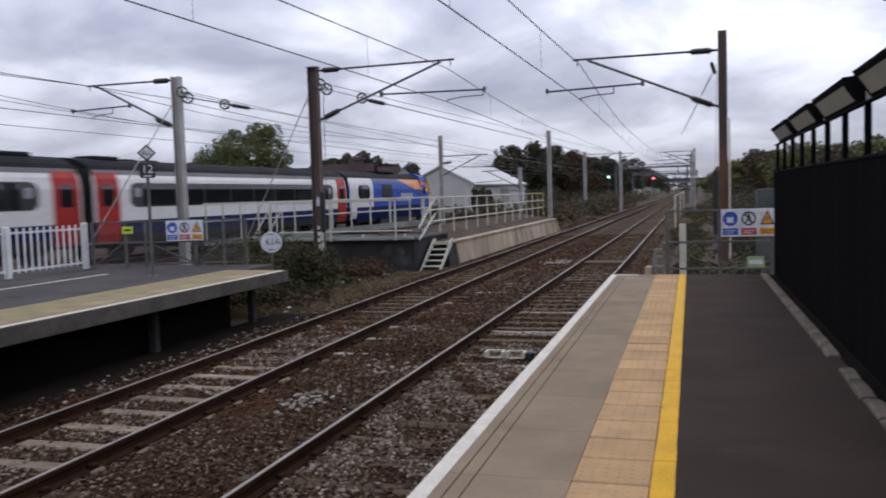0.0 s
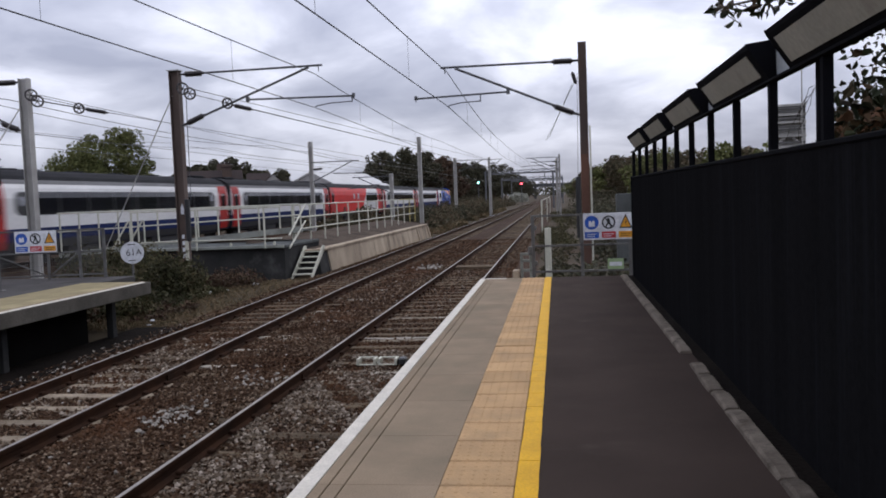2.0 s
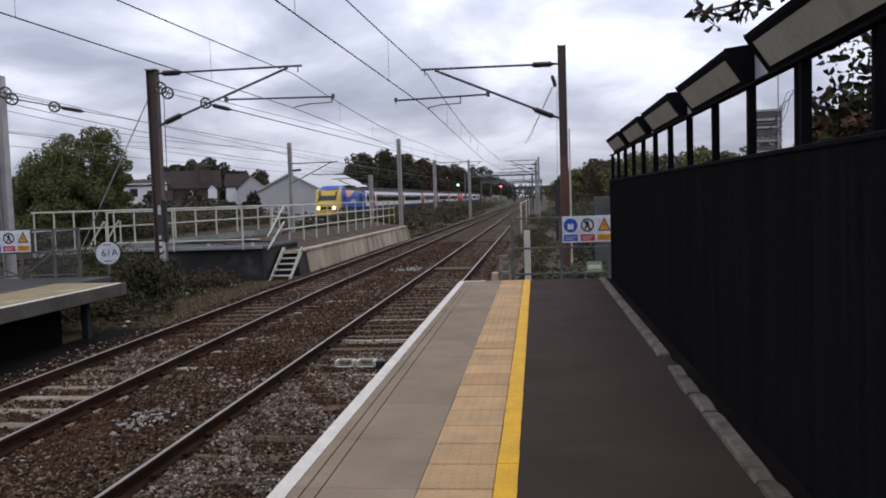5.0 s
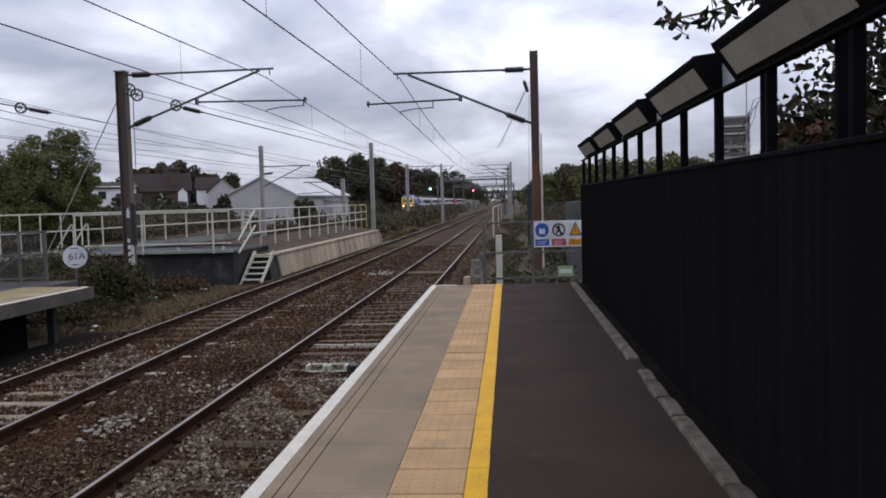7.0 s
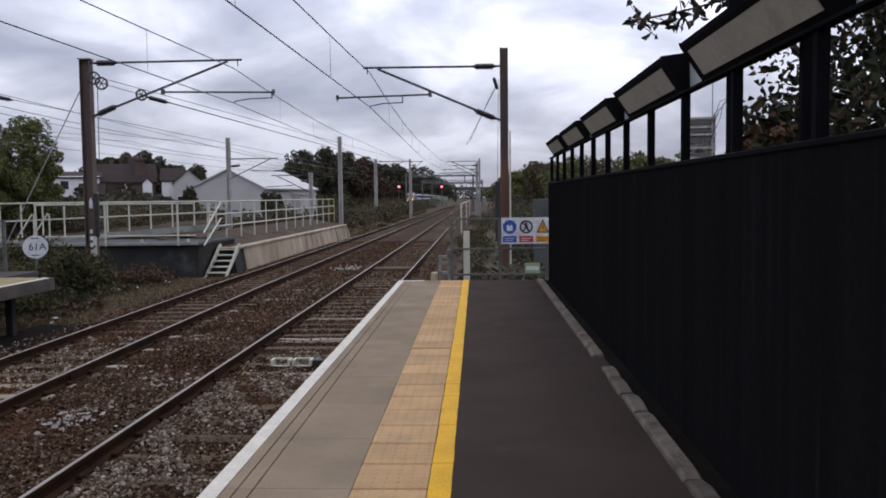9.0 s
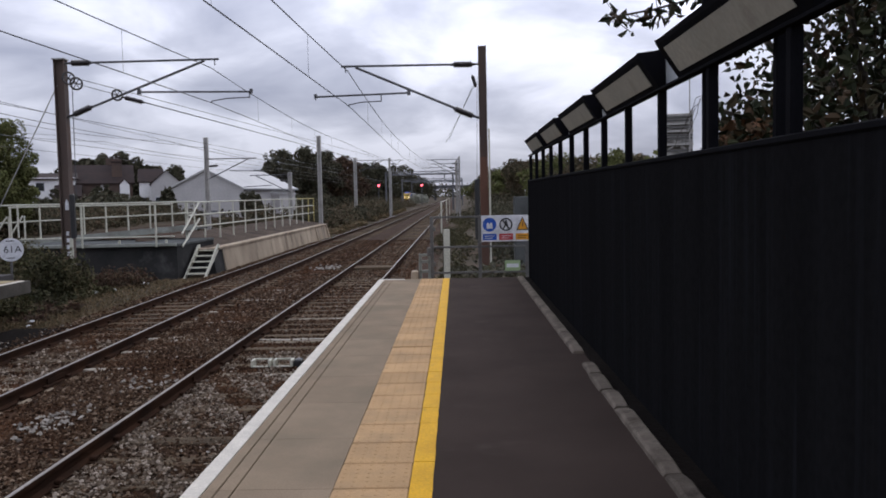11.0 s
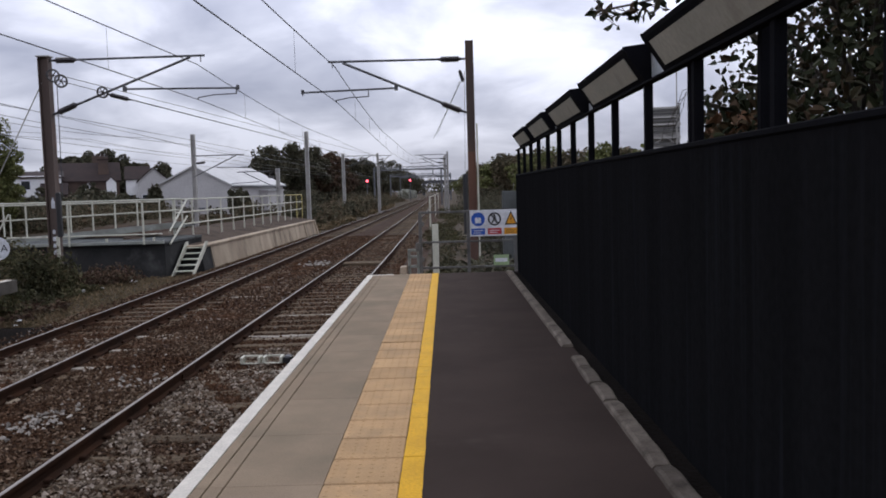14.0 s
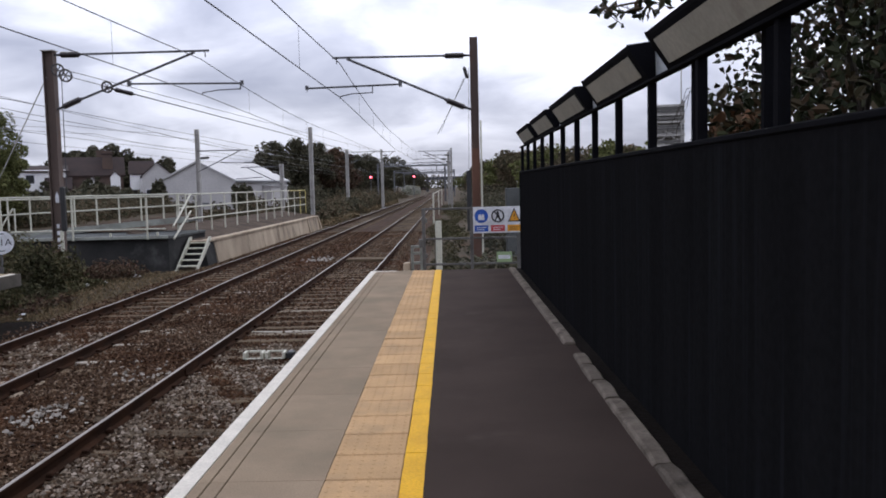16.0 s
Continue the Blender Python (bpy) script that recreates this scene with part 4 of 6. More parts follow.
    part("pole", rod((0, 0, 0), (0, 0, 2.5), 0.035, 10), M_GALV, s, "grey steel pole")
    part("base_plate", slab(-0.1, 0.1, -0.1, 0.1, 0, 0.015, 0.004), M_GALV, s)
    d = part("diamond_plate", prism([(0, 2.76), (0.185, 2.58), (0, 2.40), (-0.185, 2.58)], "y", -0.055, -0.045), M_INK, s, "white diamond plate with dark border")
    part("diamond_face", prism([(0, 2.715), (0.14, 2.58), (0, 2.445), (-0.14, 2.58)], "y", -0.059, -0.055), M_BOARD, d)
    lettering("ALL", 0.13, pose(0, -0.061, 2.575, 90), M_INK, d)
    k = part("number_plate", prism([(-0.155, 2.1), (-0.13, 2.06), (0.13, 2.06), (0.155, 2.1), (0.155, 2.36), (-0.155, 2.36)], "y", -0.055, -0.045), M_INK, s, "black number plate")
    lettering("12", 0.24, pose(0, -0.058, 2.235, 90), M_BOARD, k)
    part("text_bar", slab(-0.08, 0.08, -0.058, -0.055, 2.09, 2.115), M_BOARD, k)

    m = thing("round_marker_disc", -10.87, 20.0, 0, "round white marker disc on a post by the bushes", "sign", rz=28)
    part("post", rod((0, 0, -1.2), (0, 0, 0.35), 0.03, 8), M_GALV, m)
    disc = part("disc", rod((0, -0.05, 0.4), (0, -0.035, 0.4), 0.285, 28), M_BOARD, m, "white enamel disc")
    lettering("61A", 0.24, pose(0.04, -0.053, 0.4, 90), M_INK, disc)
    part("text_bar", slab(-0.1, 0.08, -0.053, -0.05, 0.6, 0.625), M_INK, disc)
    part("text_bar", slab(-0.1, 0.08, -0.053, -0.05, 0.19, 0.21), M_INK, disc)


build_far_platform()


# ---- walkway with ramp and concrete stub platform ----
def build_walkway():
    w = thing("concrete_walkway", 0, 0, 0, "low concrete staff platform with slanted stained front panels", "walkway")
    part("top_surface", prism([(-8.75, -0.35), (-8.75, -0.21), (-9.2, -0.19), (-11.4, 0.16), (-11.4, -0.35)], "y", 29.2, 56), M_WALKWAY, w, "gravel surface")
    part("coping", slab(-8.95, -8.6, 29.2, 54.6, -0.28, -0.2, 0.01), M_CONCRETE, w, "pale concrete coping")
    front = mesh_of("front_panel", prism([(-8.95, -1.15), (-8.5, -1.15), (-8.66, -0.28), (-8.95, -0.28)], "y", 0.004, 1.996), M_CONCRETE)
    for i in range(12):
        ob = new("front_panel", front)
        ob.parent = w
        ob.matrix_basis = pose(0, 30.4 + i * 2.0, 0)
    part("rib", prism([(-8.95, -1.15), (-8.35, -1.15), (-8.6, -0.28), (-8.95, -0.28)], "y", 54.4, 54.7), M_CONCRETE, w)
    part("rib", prism([(-8.95, -1.15), (-8.4, -1.15), (-8.62, -0.28), (-8.95, -0.28)], "y", 50.4, 50.7), M_CONCRETE, w)
    part("end_face", prism([(-8.95, -1.15), (-8.55, -1.15), (-8.68, -0.28), (-8.95, -0.28)], "y", 29.2, 30.39), M_CONC_DARK, w, "dark end of the front wall")
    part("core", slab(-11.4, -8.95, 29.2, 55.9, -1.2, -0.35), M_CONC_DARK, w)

    s = thing("walkway_steps", -8.82, 27.6, 0, "short cream steel steps up to the walkway", "steps")
    for k in range(5):
        part("tread", slab(-0.3, 0.3, k * 0.36, k * 0.36 + 0.27, -0.98 + k * 0.175, -0.94 + k * 0.175, 0.006), M_RAILING, s)
    for sx in (-0.34, 0.34):
        part("stringer", prism([(-0.12, -1.1), (0.12, -1.1), (1.75, -0.2), (1.75, -0.06), (1.55, -0.06)], "x", sx - 0.02, sx + 0.02), M_RAILING, s)
    for z in (0.0, 0.42):
        part("handrail", rod((-0.36, -0.05, -0.02 + z), (-0.36, 1.9, 0.85 + z * 1.35), 0.03, 8), M_RAILING, s)
    part("landing", slab(-0.36, 0.36, 1.5, 1.9, -0.26, -0.19, 0.01), M_CONCRETE, s)

    d = thing("footbridge_deck", 0, 0, 0, "cream steel footway deck with railings over a dark abutment", "footbridge")
    part("abutment", slab(-15.2, -9.3, 27.35, 31.5, -1.2, 0.0), M_CONC_DARK, d, "dark abutment wall")
    part("deck", slab(-15.0, -9.25, 27.2, 31.4, 0.0, 0.09, 0.01), M_DECK, d, "grey deck plate")
    part("edge_beam", slab(-15.0, -9.25, 27.14, 27.2, 0.02, 0.12, 0.008), M_RAMP, d)
    for x in (-14.7, -12.35, -9.9):
        part("front_post", slab(x - 0.027, x + 0.027, 27.1, 27.155, 0.0, 1.42, 0.006), M_RAILING, d)
    for z in (1.40, 0.34):
        part("front_rail", rod((-14.75, 27.13, z), (-9.3, 27.13, z), 0.026, 8), M_RAILING, d)
    part("bolt", slab(-11.15, -11.08, 27.1, 27.14, 0.12, 0.24), M_RAILING, d)
    part("bolt", slab(-9.6, -9.53, 27.1, 27.14, 0.12, 0.24), M_RAILING, d)
    ramp = prism([(-19.6, -0.31), (-9.6, 0.42), (-9.6, 0.64), (-19.6, -0.09)], "y", 30.4, 30.5)
    part("ramp_beam", ramp, M_RAMP, d, "sloping cream ramp beam")
    part("ramp_plate", prism([(-19.6, -0.29), (-9.6, 0.44), (-9.6, 0.5), (-19.6, -0.23)], "y", 30.5, 31.8), M_DECK, d)
    x = -19.5
    while x < -9.6:
        zb = 0.2 + (x + 15.6) / 6.0 * 0.44
        part("ramp_post", slab(x - 0.022, x + 0.022, 30.42, 30.48, zb - 0.1, 1.47, 0.005), M_RAILING, d)
        x += 0.82
    part("ramp_rail", rod((-19.6, 30.45, 1.46), (-9.7, 30.45, 1.46), 0.032, 8), M_RAILING, d)
    part("ramp_rail", rod((-19.6, 30.45, 0.72), (-9.7, 30.45, 1.06), 0.028, 8), M_RAILING, d)
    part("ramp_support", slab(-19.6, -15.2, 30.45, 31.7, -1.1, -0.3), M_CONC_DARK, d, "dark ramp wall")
    for yy in (27.3, 28.3):
        part("stair_rail", rod((-14.9, yy, 1.1), (-15.75, yy - 0.2, -0.3), 0.032, 8), M_RAILING, d)
        part("stair_post", rod((-14.85, yy, 0.05), (-14.85, yy, 1.1), 0.03, 8), M_RAILING, d)
    for k in range(4):
        part("stair_tread", slab(-15.2 - 0.24 * k, -14.98 - 0.24 * k, 27.1, 28.3, -0.12 - 0.2 * k, -0.07 - 0.2 * k), M_RAILING, d)

    r = thing("walkway_railing", -10.0, 0, 0, "cream steel railing along the back of the walkway", "railing")
    y = 30.7
    i = 0
    while y < 58.6:
        m = M_RAIL_YELLOW if y > 54 else M_RAILING
        part("post", slab(-0.027, 0.027, y - 0.027, y + 0.027, -0.1, 1.44, 0.006), m, r)
        y += 2.1
    part("rail", rod((0, 30.6, 1.44), (0, 52, 1.48), 0.028, 8), M_RAILING, r)
    part("rail", rod((0, 52, 1.48), (0, 57.9, 1.48), 0.028, 8), M_RAIL_YELLOW, r, "yellowed rail")
    part("rail", rod((0, 30.6, 0.95), (0, 57.9, 1.0), 0.03, 8), M_RAILING, r)
    part("rail", rod((0, 30.6, 0.5), (0, 57.9, 0.5), 0.03, 8), M_RAILING, r)
    part("corner_post", slab(-0.05, 0.05, 30.55, 30.65, -0.15, 1.5, 0.008), M_RAILING, r)


build_walkway()


# ---- overhead line ----
def beam_section(x0, x1, y0, y1, z0, z1):
    """A rolled I section standing upright: two flanges and a web."""
    t = 0.022
    bm = slab(x0, x0 + t, y0, y1, z0, z1)
    slab(x1 - t, x1, y0, y1, z0, z1, 0, bm)
    ym = (y0 + y1) / 2
    slab(x0 + t, x1 - t, ym - t / 2, ym + t / 2, z0, z1, 0, bm)
    return bm


def insulator(a, b, parent, r=0.095):
    """A turned insulator: one body with ribs, from a to b."""
    a, b = Vector(a), Vector(b)
    d = b - a
    turn = d.to_track_quat("Z", "Y").to_matrix()
    profile = [(0.0, r * 0.4), (0.08, r * 0.45)]
    for i in range(9):
        profile += [(0.1 + (i + 0.15) * 0.088, r * 0.78), (0.1 + (i + 0.4) * 0.088, r), (0.1 + (i + 0.6) * 0.088, r), (0.1 + (i + 0.85) * 0.088, r * 0.78)]
    profile += [(0.92, r * 0.45), (1.0, r * 0.4)]
    rings = [[tuple(a + d * u + turn @ Vector((math.cos(k * math.pi / 4) * q, math.sin(k * math.pi / 4) * q, 0))) for k in range(8)] for u, q in profile]
    part("insulator", loft(rings), M_INSUL, parent, "dark ribbed insulator")


def pulley(c, parent, r=0.17):
    c = Vector(c)
    bm = bmesh.new()
    pts = [c + Vector((math.cos(a) * r * 0.75, math.cos(a) * r * 0.66, math.sin(a) * r)) for a in [i * math.pi / 8 for i in range(17)]]
    tube(pts, 0.028, 6, bm)
    for k in range(3):
        a = k * math.pi / 3
        d = Vector((math.cos(a) * r * 0.75, math.cos(a) * r * 0.66, math.sin(a) * r))
        rod(c - d, c + d, 0.014, 5, bm=bm)
    part("pulley_wheel", bm, M_INSUL, parent, "dark spoked tension pulley")


def cantilever(parent, y, xm, side, zt, zb, tip, reg0, reg1, zr, drop_x, hang_x):
    """Insulated top tube, raking strut, registration tube and dropper arm, from a mast face at xm towards side."""
    s = side
    insulator((xm + 0.12 * s, y, zt), (xm + 0.78 * s, y, zt), parent)
    part("top_tube", rod((xm, y, zt), (tip, y, zt + 0.02), 0.032, 8), M_TUBE, parent)
    knee = tip - 0.42 * s
    insulator((xm + 0.12 * s, y, zb + 0.04), (xm + 0.75 * s, y, zb + 0.3), parent)
    part("raking_strut", rod((xm, y, zb), (knee, y, zt - 0.02), 0.036, 8), M_TUBE, parent)
    part("registration_tube", rod((reg0, y, zr + 0.04), (reg1, y, zr - 0.02), 0.028, 8), M_TUBE, parent)
    part("hanger", rod((tip - 0.12 * s, y, zt), (tip - 0.12 * s, y, zt - 0.16), 0.016, 6), M_TUBE, parent)
    part("hanger", rod((hang_x, y, zr), (hang_x, y, zr - 0.2), 0.018, 6), M_TUBE, parent)
    part("end_hook", rod((reg1, y, zr), (reg1, y, zr - 0.12), 0.014, 6), M_TUBE, parent)
    bm = tube([(hang_x, y, zr - 0.18), (hang_x + (drop_x - hang_x) * 0.6, y, zr - 0.2), (drop_x, y, zr - 0.27), (drop_x, y, zr - 0.33)], 0.016, 6)
    part("dropper_arm", bm, M_TUBE, parent)
    part("clamp", slab(reg0 - 0.05, reg0 + 0.05, y - 0.04, y + 0.04, zr - 0.03, zr + 0.12), M_TUBE, parent)
    part("clamp", slab(reg1 - 0.04, reg1 + 0.04, y - 0.04, y + 0.04, zr - 0.06, zr + 0.06), M_TUBE, parent)


def number_marks(x, y, z, parent):
    for k in range(4):
        part("number_bar", slab(x - 0.04, x + 0.04, y - 0.004, y, z - k * 0.2, z - k * 0.2 + 0.12), M_BOARD, parent, "white unreadable mark")


def build_masts():
    Y = 24.4
    m = thing("overhead_line_mast", 0, 0, 0, "brown steel mast with single cantilever over the near track", "mast", "overhead line masts")
    part("mast", beam_section(0.70, 0.93, Y - 0.11, Y + 0.11, 2.6, 5.8), M_MAST_RUST, m, "weathered brown steel mast")
    part("mast_foot", beam_section(0.70, 0.93, Y - 0.11, Y + 0.11, -1.2, 2.6), M_MAST_RED, m, "red-rusted lower mast")
    part("earth_strip", slab(0.95, 1.0, Y - 0.12, Y - 0.09, -1.1, 3.4), M_RAILING, m, "pale strip down the mast")
    part("base_block", slab(0.4, 1.25, Y - 0.4, Y + 0.4, -1.4, -0.95, 0.02), M_FAR_CONC, m)
    cantilever(m, Y, 0.70, -1, 5.28, 3.73, -3.28, -1.33, -4.05, 4.46, -3.09, -2.14)
    insulator((0.52, Y - 0.1, 4.95), (0.62, Y - 0.1, 4.6), m, 0.06)
    for k in (0.0, 0.14):
        part("jumper_wire", rod((0.56 - k * 0.3, Y - 0.1, 4.62), (-0.37 + k, Y + 8, 3.53 + k), 0.008, 5), M_WIRE, m)
    part("balance_weight", rod((0.6, Y - 0.25, 0.2), (0.6, Y - 0.25, 1.95), 0.075, 10), M_INK, m, "rusty balance weight")
    part("weight_rod", rod((0.6, Y - 0.25, 1.85), (0.66, Y - 0.15, 4.9), 0.006, 5), M_WIRE, m)

    m = thing("overhead_line_mast", 0, 0, 0, "brown steel mast with cantilever, pulleys and marks", "mast", "overhead line masts")
    part("mast", beam_section(-11.66, -11.36, Y - 0.13, Y + 0.13, -1.2, 5.69), M_MAST_RUST, m, "weathered brown steel mast")
    part("base_block", slab(-12.0, -11.0, Y - 0.4, Y + 0.4, -1.6, -1.15, 0.02), M_FAR_CONC, m)
    part("conduit", slab(-11.39, -11.30, Y - 0.22, Y - 0.16, -1.15, 0.48), M_RAILING, m, "pale conduit down the mast")
    part("end_cap", slab(-11.70, -11.32, Y - 0.16, Y + 0.16, 5.68, 5.71), M_MAST, m)
    cantilever(m, Y, -11.36, 1, 5.58, 4.02, -6.85, -9.22, -5.93, 4.66, -7.1, -5.98)
    pulley((-11.2, Y - 0.18, 5.12), m)
    pulley((-10.98, Y - 0.18, 4.96), m)
    pulley((-9.85, Y - 0.05, 4.62), m, 0.15)
    insulator((-9.7, Y, 4.56), (-9.3, Y + 0.6, 4.46), m, 0.07)
    part("balance_weight", slab(-11.31, -11.18, Y - 0.3, Y - 0.14, 0.46, 1.76, 0.03), M_INK, m, "dark balance weight")
    part("weight_rod", rod((-11.13, Y - 0.2, 1.6), (-11.1, Y - 0.18, 4.95), 0.012, 5), M_WIRE, m)
    part("white_tag", prism([(-11.5, 1.3), (-11.4, 1.3), (-11.4, 1.5), (-11.45, 1.62), (-11.5, 1.5)], "y", Y - 0.145, Y - 0.135), M_BOARD, m)
    number_marks(-11.47, Y - 0.135, 0.55, m)
    part("stay_wire", rod((-11.62, Y, 4.95), (-15.0, Y + 0.4, -0.9), 0.018, 6), M_MAST, m, "pale stay wire")

    m = thing("overhead_line_mast", 0, 0, 0, "grey steel mast with cantilevers over the fast lines", "mast", "overhead line masts")
    part("mast", beam_section(-16.66, -16.38, Y - 0.13, Y + 0.13, -1.0, 5.75), M_MAST, m, "grey steel mast")
    part("base_block", slab(-17.0, -16.0, Y - 0.4, Y + 0.4, -1.2, -0.6, 0.02), M_FAR_CONC, m)
    cantilever(m, Y, -16.66, -1, 5.65, 4.1, -20.1, -18.4, -20.75, 4.86, -19.93, -19.1)
    pulley((-16.2, Y - 0.18, 5.2), m)
    pulley((-16.0, Y - 0.18, 5.0), m)
    pulley((-14.7, Y - 0.05, 4.72), m, 0.15)
    insulator((-14.55, Y, 4.7), (-14.05, Y + 0.5, 4.6), m, 0.07)
    part("pulley_arm", rod((-16.4, Y, 5.1), (-14.6, Y, 4.72), 0.02, 6), M_TUBE, m)
    part("stay_wire", rod((-16.6, Y, 5.0), (-18.6, Y - 3.0, -0.6), 0.018, 6), M_MAST, m)

    def plain(x, y, top, label, arm=0, w=0.26, base=-1.2, mat_=M_MAST, z_arm=None):
        t = thing("overhead_line_mast", x, y, 0, label, "mast", "overhead line masts")
        part("mast", beam_section(-w / 2, w / 2, -0.13, 0.13, base, top), mat_, t)
        part("base_block", slab(-0.4, 0.4, -0.4, 0.4, base - 0.3, base + 0.15), M_FAR_CONC, t)
        if arm:
            s = 1 if arm > 0 else -1
            zt = (z_arm or top - 0.3)
            insulator((0.14 * s, 0, zt - 0.5), (0.8 * s, 0, zt - 0.45), t)
            part("top_tube", rod((0, 0, zt), (arm, 0, zt), 0.035, 6), M_TUBE, t)
            part("raking_strut", rod((0, 0, zt - 1.4), (arm * 0.85, 0, zt - 0.03), 0.035, 6), M_TUBE, t)
            part("registration_tube", rod((arm * 0.45, 0, zt - 0.8), (arm * 1.15, 0, zt - 0.9), 0.028, 6), M_TUBE, t)
        return t

    g = "pale grey steel mast with cantilever in the distance"
    plain(-16.95, 56.5, 5.75, g, 3.4, z_arm=4.3, base=-0.9)
    plain(-9.35, 57.0, 5.75, "pale grey steel mast beside the walkway end")
    plain(-13.2, 66.0, 3.6, "short grey steel post behind the walkway", -3.2, w=0.3, base=-1.1, z_arm=3.4)
    plain(-10.9, 90.0, 5.75, g, 3.6, w=0.34)
    plain(-7.9 - 0.9, 112.0, 5.1, "slim grey steel post in the scrub", 0, w=0.24)
    plain(-8.6, 108.0, 6.5, g, 1.8, w=0.28)
    plain(0.35, 92.0, 5.75, g, -3.6, w=0.2)
    plain(0.15, 116.0, 6.4, "tall grey mast pair beside the near track", 0, w=0.2)
    plain(0.0, 100.0, 5.6, "slim grey mast beside the near track", -3.0, w=0.2)
    plain(-0.6, 150.0, 5.4, "dark slim mast beside the near track", 0, w=0.3, mat_=M_FAR_STEEL)
    for y, x0, x1, z in ((160, -13.5, 0.6, 5.9), (215, -14.0, 1.5, 5.6), (300, -16.0, 2.2, 6.6)):
        t = thing("signal_gantry", 0, y, 0, "dark steel gantry spanning the tracks in the distance", "gantry", "far gantries")
        part("beam", slab(x0, x1, -0.15, 0.15, z - 0.4, z - 0.1), M_FAR_STEEL, t)
        part("beam", slab(x0, x1, -0.1, 0.1, z + 0.25, z + 0.35), M_FAR_STEEL, t)
        bm = bmesh.new()
        n = 12
        for i in range(n):
            a, b = x0 + (x1 - x0) * i / n, x0 + (x1 - x0) * (i + 1) / n
            rod((a, 0, z - 0.1 if i % 2 else z + 0.25), (b, 0, z + 0.25 if i % 2 else z - 0.1), 0.05, 5, bm=bm)
        part("lattice", bm, M_FAR_STEEL, t)
        for x in (x0, x1):
            part("leg", slab(x - 0.15, x + 0.15, -0.15, 0.15, -1.2, z + 0.3), M_FAR_STEEL, t)
        for k in range(2):
            xx = x0 + (x1 - x0) * (0.45 + 0.35 * k)
            part("drop_arm", slab(xx - 0.08, xx + 0.08, -0.08, 0.08, z - 1.5, z - 0.2), M_FAR_STEEL, t)


build_masts()


def build_wires():
    spans = [-41.6, -8.6, 24.4, 57.4, 90.4, 123.4, 160, 215, 300, 420, 600]

    def line(x, z, sag, label, r=0.011, low=None, zig=None):
        """A wire from mast to mast; zig gives its x at the masts, low the contact wire that its droppers hold."""
        t = thing("overhead_wire", 0, 0, 0, label, "wire", "overhead wires")
        at_mast = (zig or []) + [x] * len(spans)

        def at(i, u):
            a, b = spans[i], spans[i + 1]
            dip = sag * (0.5 if b < 25 else 1.0 if b < 60 else 0.5 if b < 95 else 0.12)
            return Vector((at_mast[i] + (at_mast[i + 1] - at_mast[i]) * u, a + (b - a) * u, z - dip * 4 * u * (1 - u)))
        pts = [at(i, k / n) for i in range(len(spans) - 1) for n in [10 if spans[i + 1] < 130 else 4] for k in range(n)]
        part("wire", tube(pts, r, 5), M_WIRE, t)
        if low:
            for i in range(5):
                for u in (0.19, 0.4, 0.61, 0.818):
                    p = at(i, u)
                    part("dropper", rod((p.x, p.y, low), p, 0.004, 4), M_WIRE, t)

    near_zig, far_zig = [-3.1, -3.66, -3.09, -3.62, -3.1], [-7.1, -8.1, -7.1, -7.75, -7.0]
    line(-3.3, 4.16, 0.0, "contact wire over the near track", r=0.012, zig=near_zig)
    line(-3.3, 5.16, 0.24, "sagging catenary wire over the near track", r=0.013, low=4.16, zig=near_zig)
    line(-7.0, 4.34, 0.0, "contact wire over the further track", r=0.012, zig=far_zig)
    line(-7.0, 5.36, 0.25, "sagging catenary wire over the further track", r=0.013, low=4.34, zig=far_zig)
    for x, z, sg in ((-19.93, 4.55, 0.0), (-19.95, 5.66, 0.5), (-24.2, 4.6, 0.0), (-24.3, 5.7, 0.5), (-17.0, 5.1, 0.3), (-27.5, 6.2, 0.4)):
        line(x, z, sg, "thin overhead wire above the fast lines", r=0.013)
    for a, b in (((-11.0, 24.3, 5.12), (-6.7, 90, 5.2)), ((-11.0, 24.3, 4.96), (-6.7, 90, 4.5)), ((-9.3, 25.0, 4.46), (-6.0, 90.0, 4.3)), ((-16.0, 24.3, 5.2), (-20.6, 90, 5.3)), ((-14.0, 24.9, 4.6), (-12.0, 90, 4.4)), ((-14.0, 24.9, 4.6), (-16.7, 24.9, 5.3))):
        t = thing("tension_wire", 0, 0, 0, "thin tension wire running from a mast pulley", "wire", "tension wires")
        part("wire", rod(a, b, 0.011, 5), M_WIRE, t)


build_wires()


# ---- signals ----
def signal(x, y, z, label, two):
    t = thing("colour_light_signal", x, y, 0, label, "signal", "signals")
    part("post", rod((0, 0, -1.2), (0, 0, z - 0.6), 0.09, 8), M_FAR_STEEL, t)
    part("backboard", slab(-0.4, 0.4, 0.0, 0.08, z - 0.7, z + 0.9, 0.03), M_INK, t, "black backboard")
    lamp = rod((0, -0.12, z), (0, -0.04, z), 0.26, 16)
    part("red_lens", lamp, G_RED, t, "lit red lens")
    part("hood", slab(-0.3, 0.3, -0.4, 0.0, z + 0.28, z + 0.32), M_INK, t)
    if two:
        part("green_lens", rod((0, -0.12, z + 0.55), (0, -0.04, z + 0.55), 0.24, 16), G_GREEN, t, "lit green lens")
        # plate added to imitate the lamps switching; both lenses glow all the time
        sh = part("shutter", slab(-0.28, 0.28, -0.2, -0.16, -0.27, 0.27, 0.01), M_INK, t, "black plate added to cover the lens not showing")
        return t, sh
    return t, None


SIG_Z = 4.1
signal_fast, shutter = signal(-17.9, 192.0, SIG_Z, "colour-light signal on a post beside the fast line", True)
signal_slow, _ = signal(-9.05, 218.0, 4.35, "colour-light signal showing red beside the further track", False)


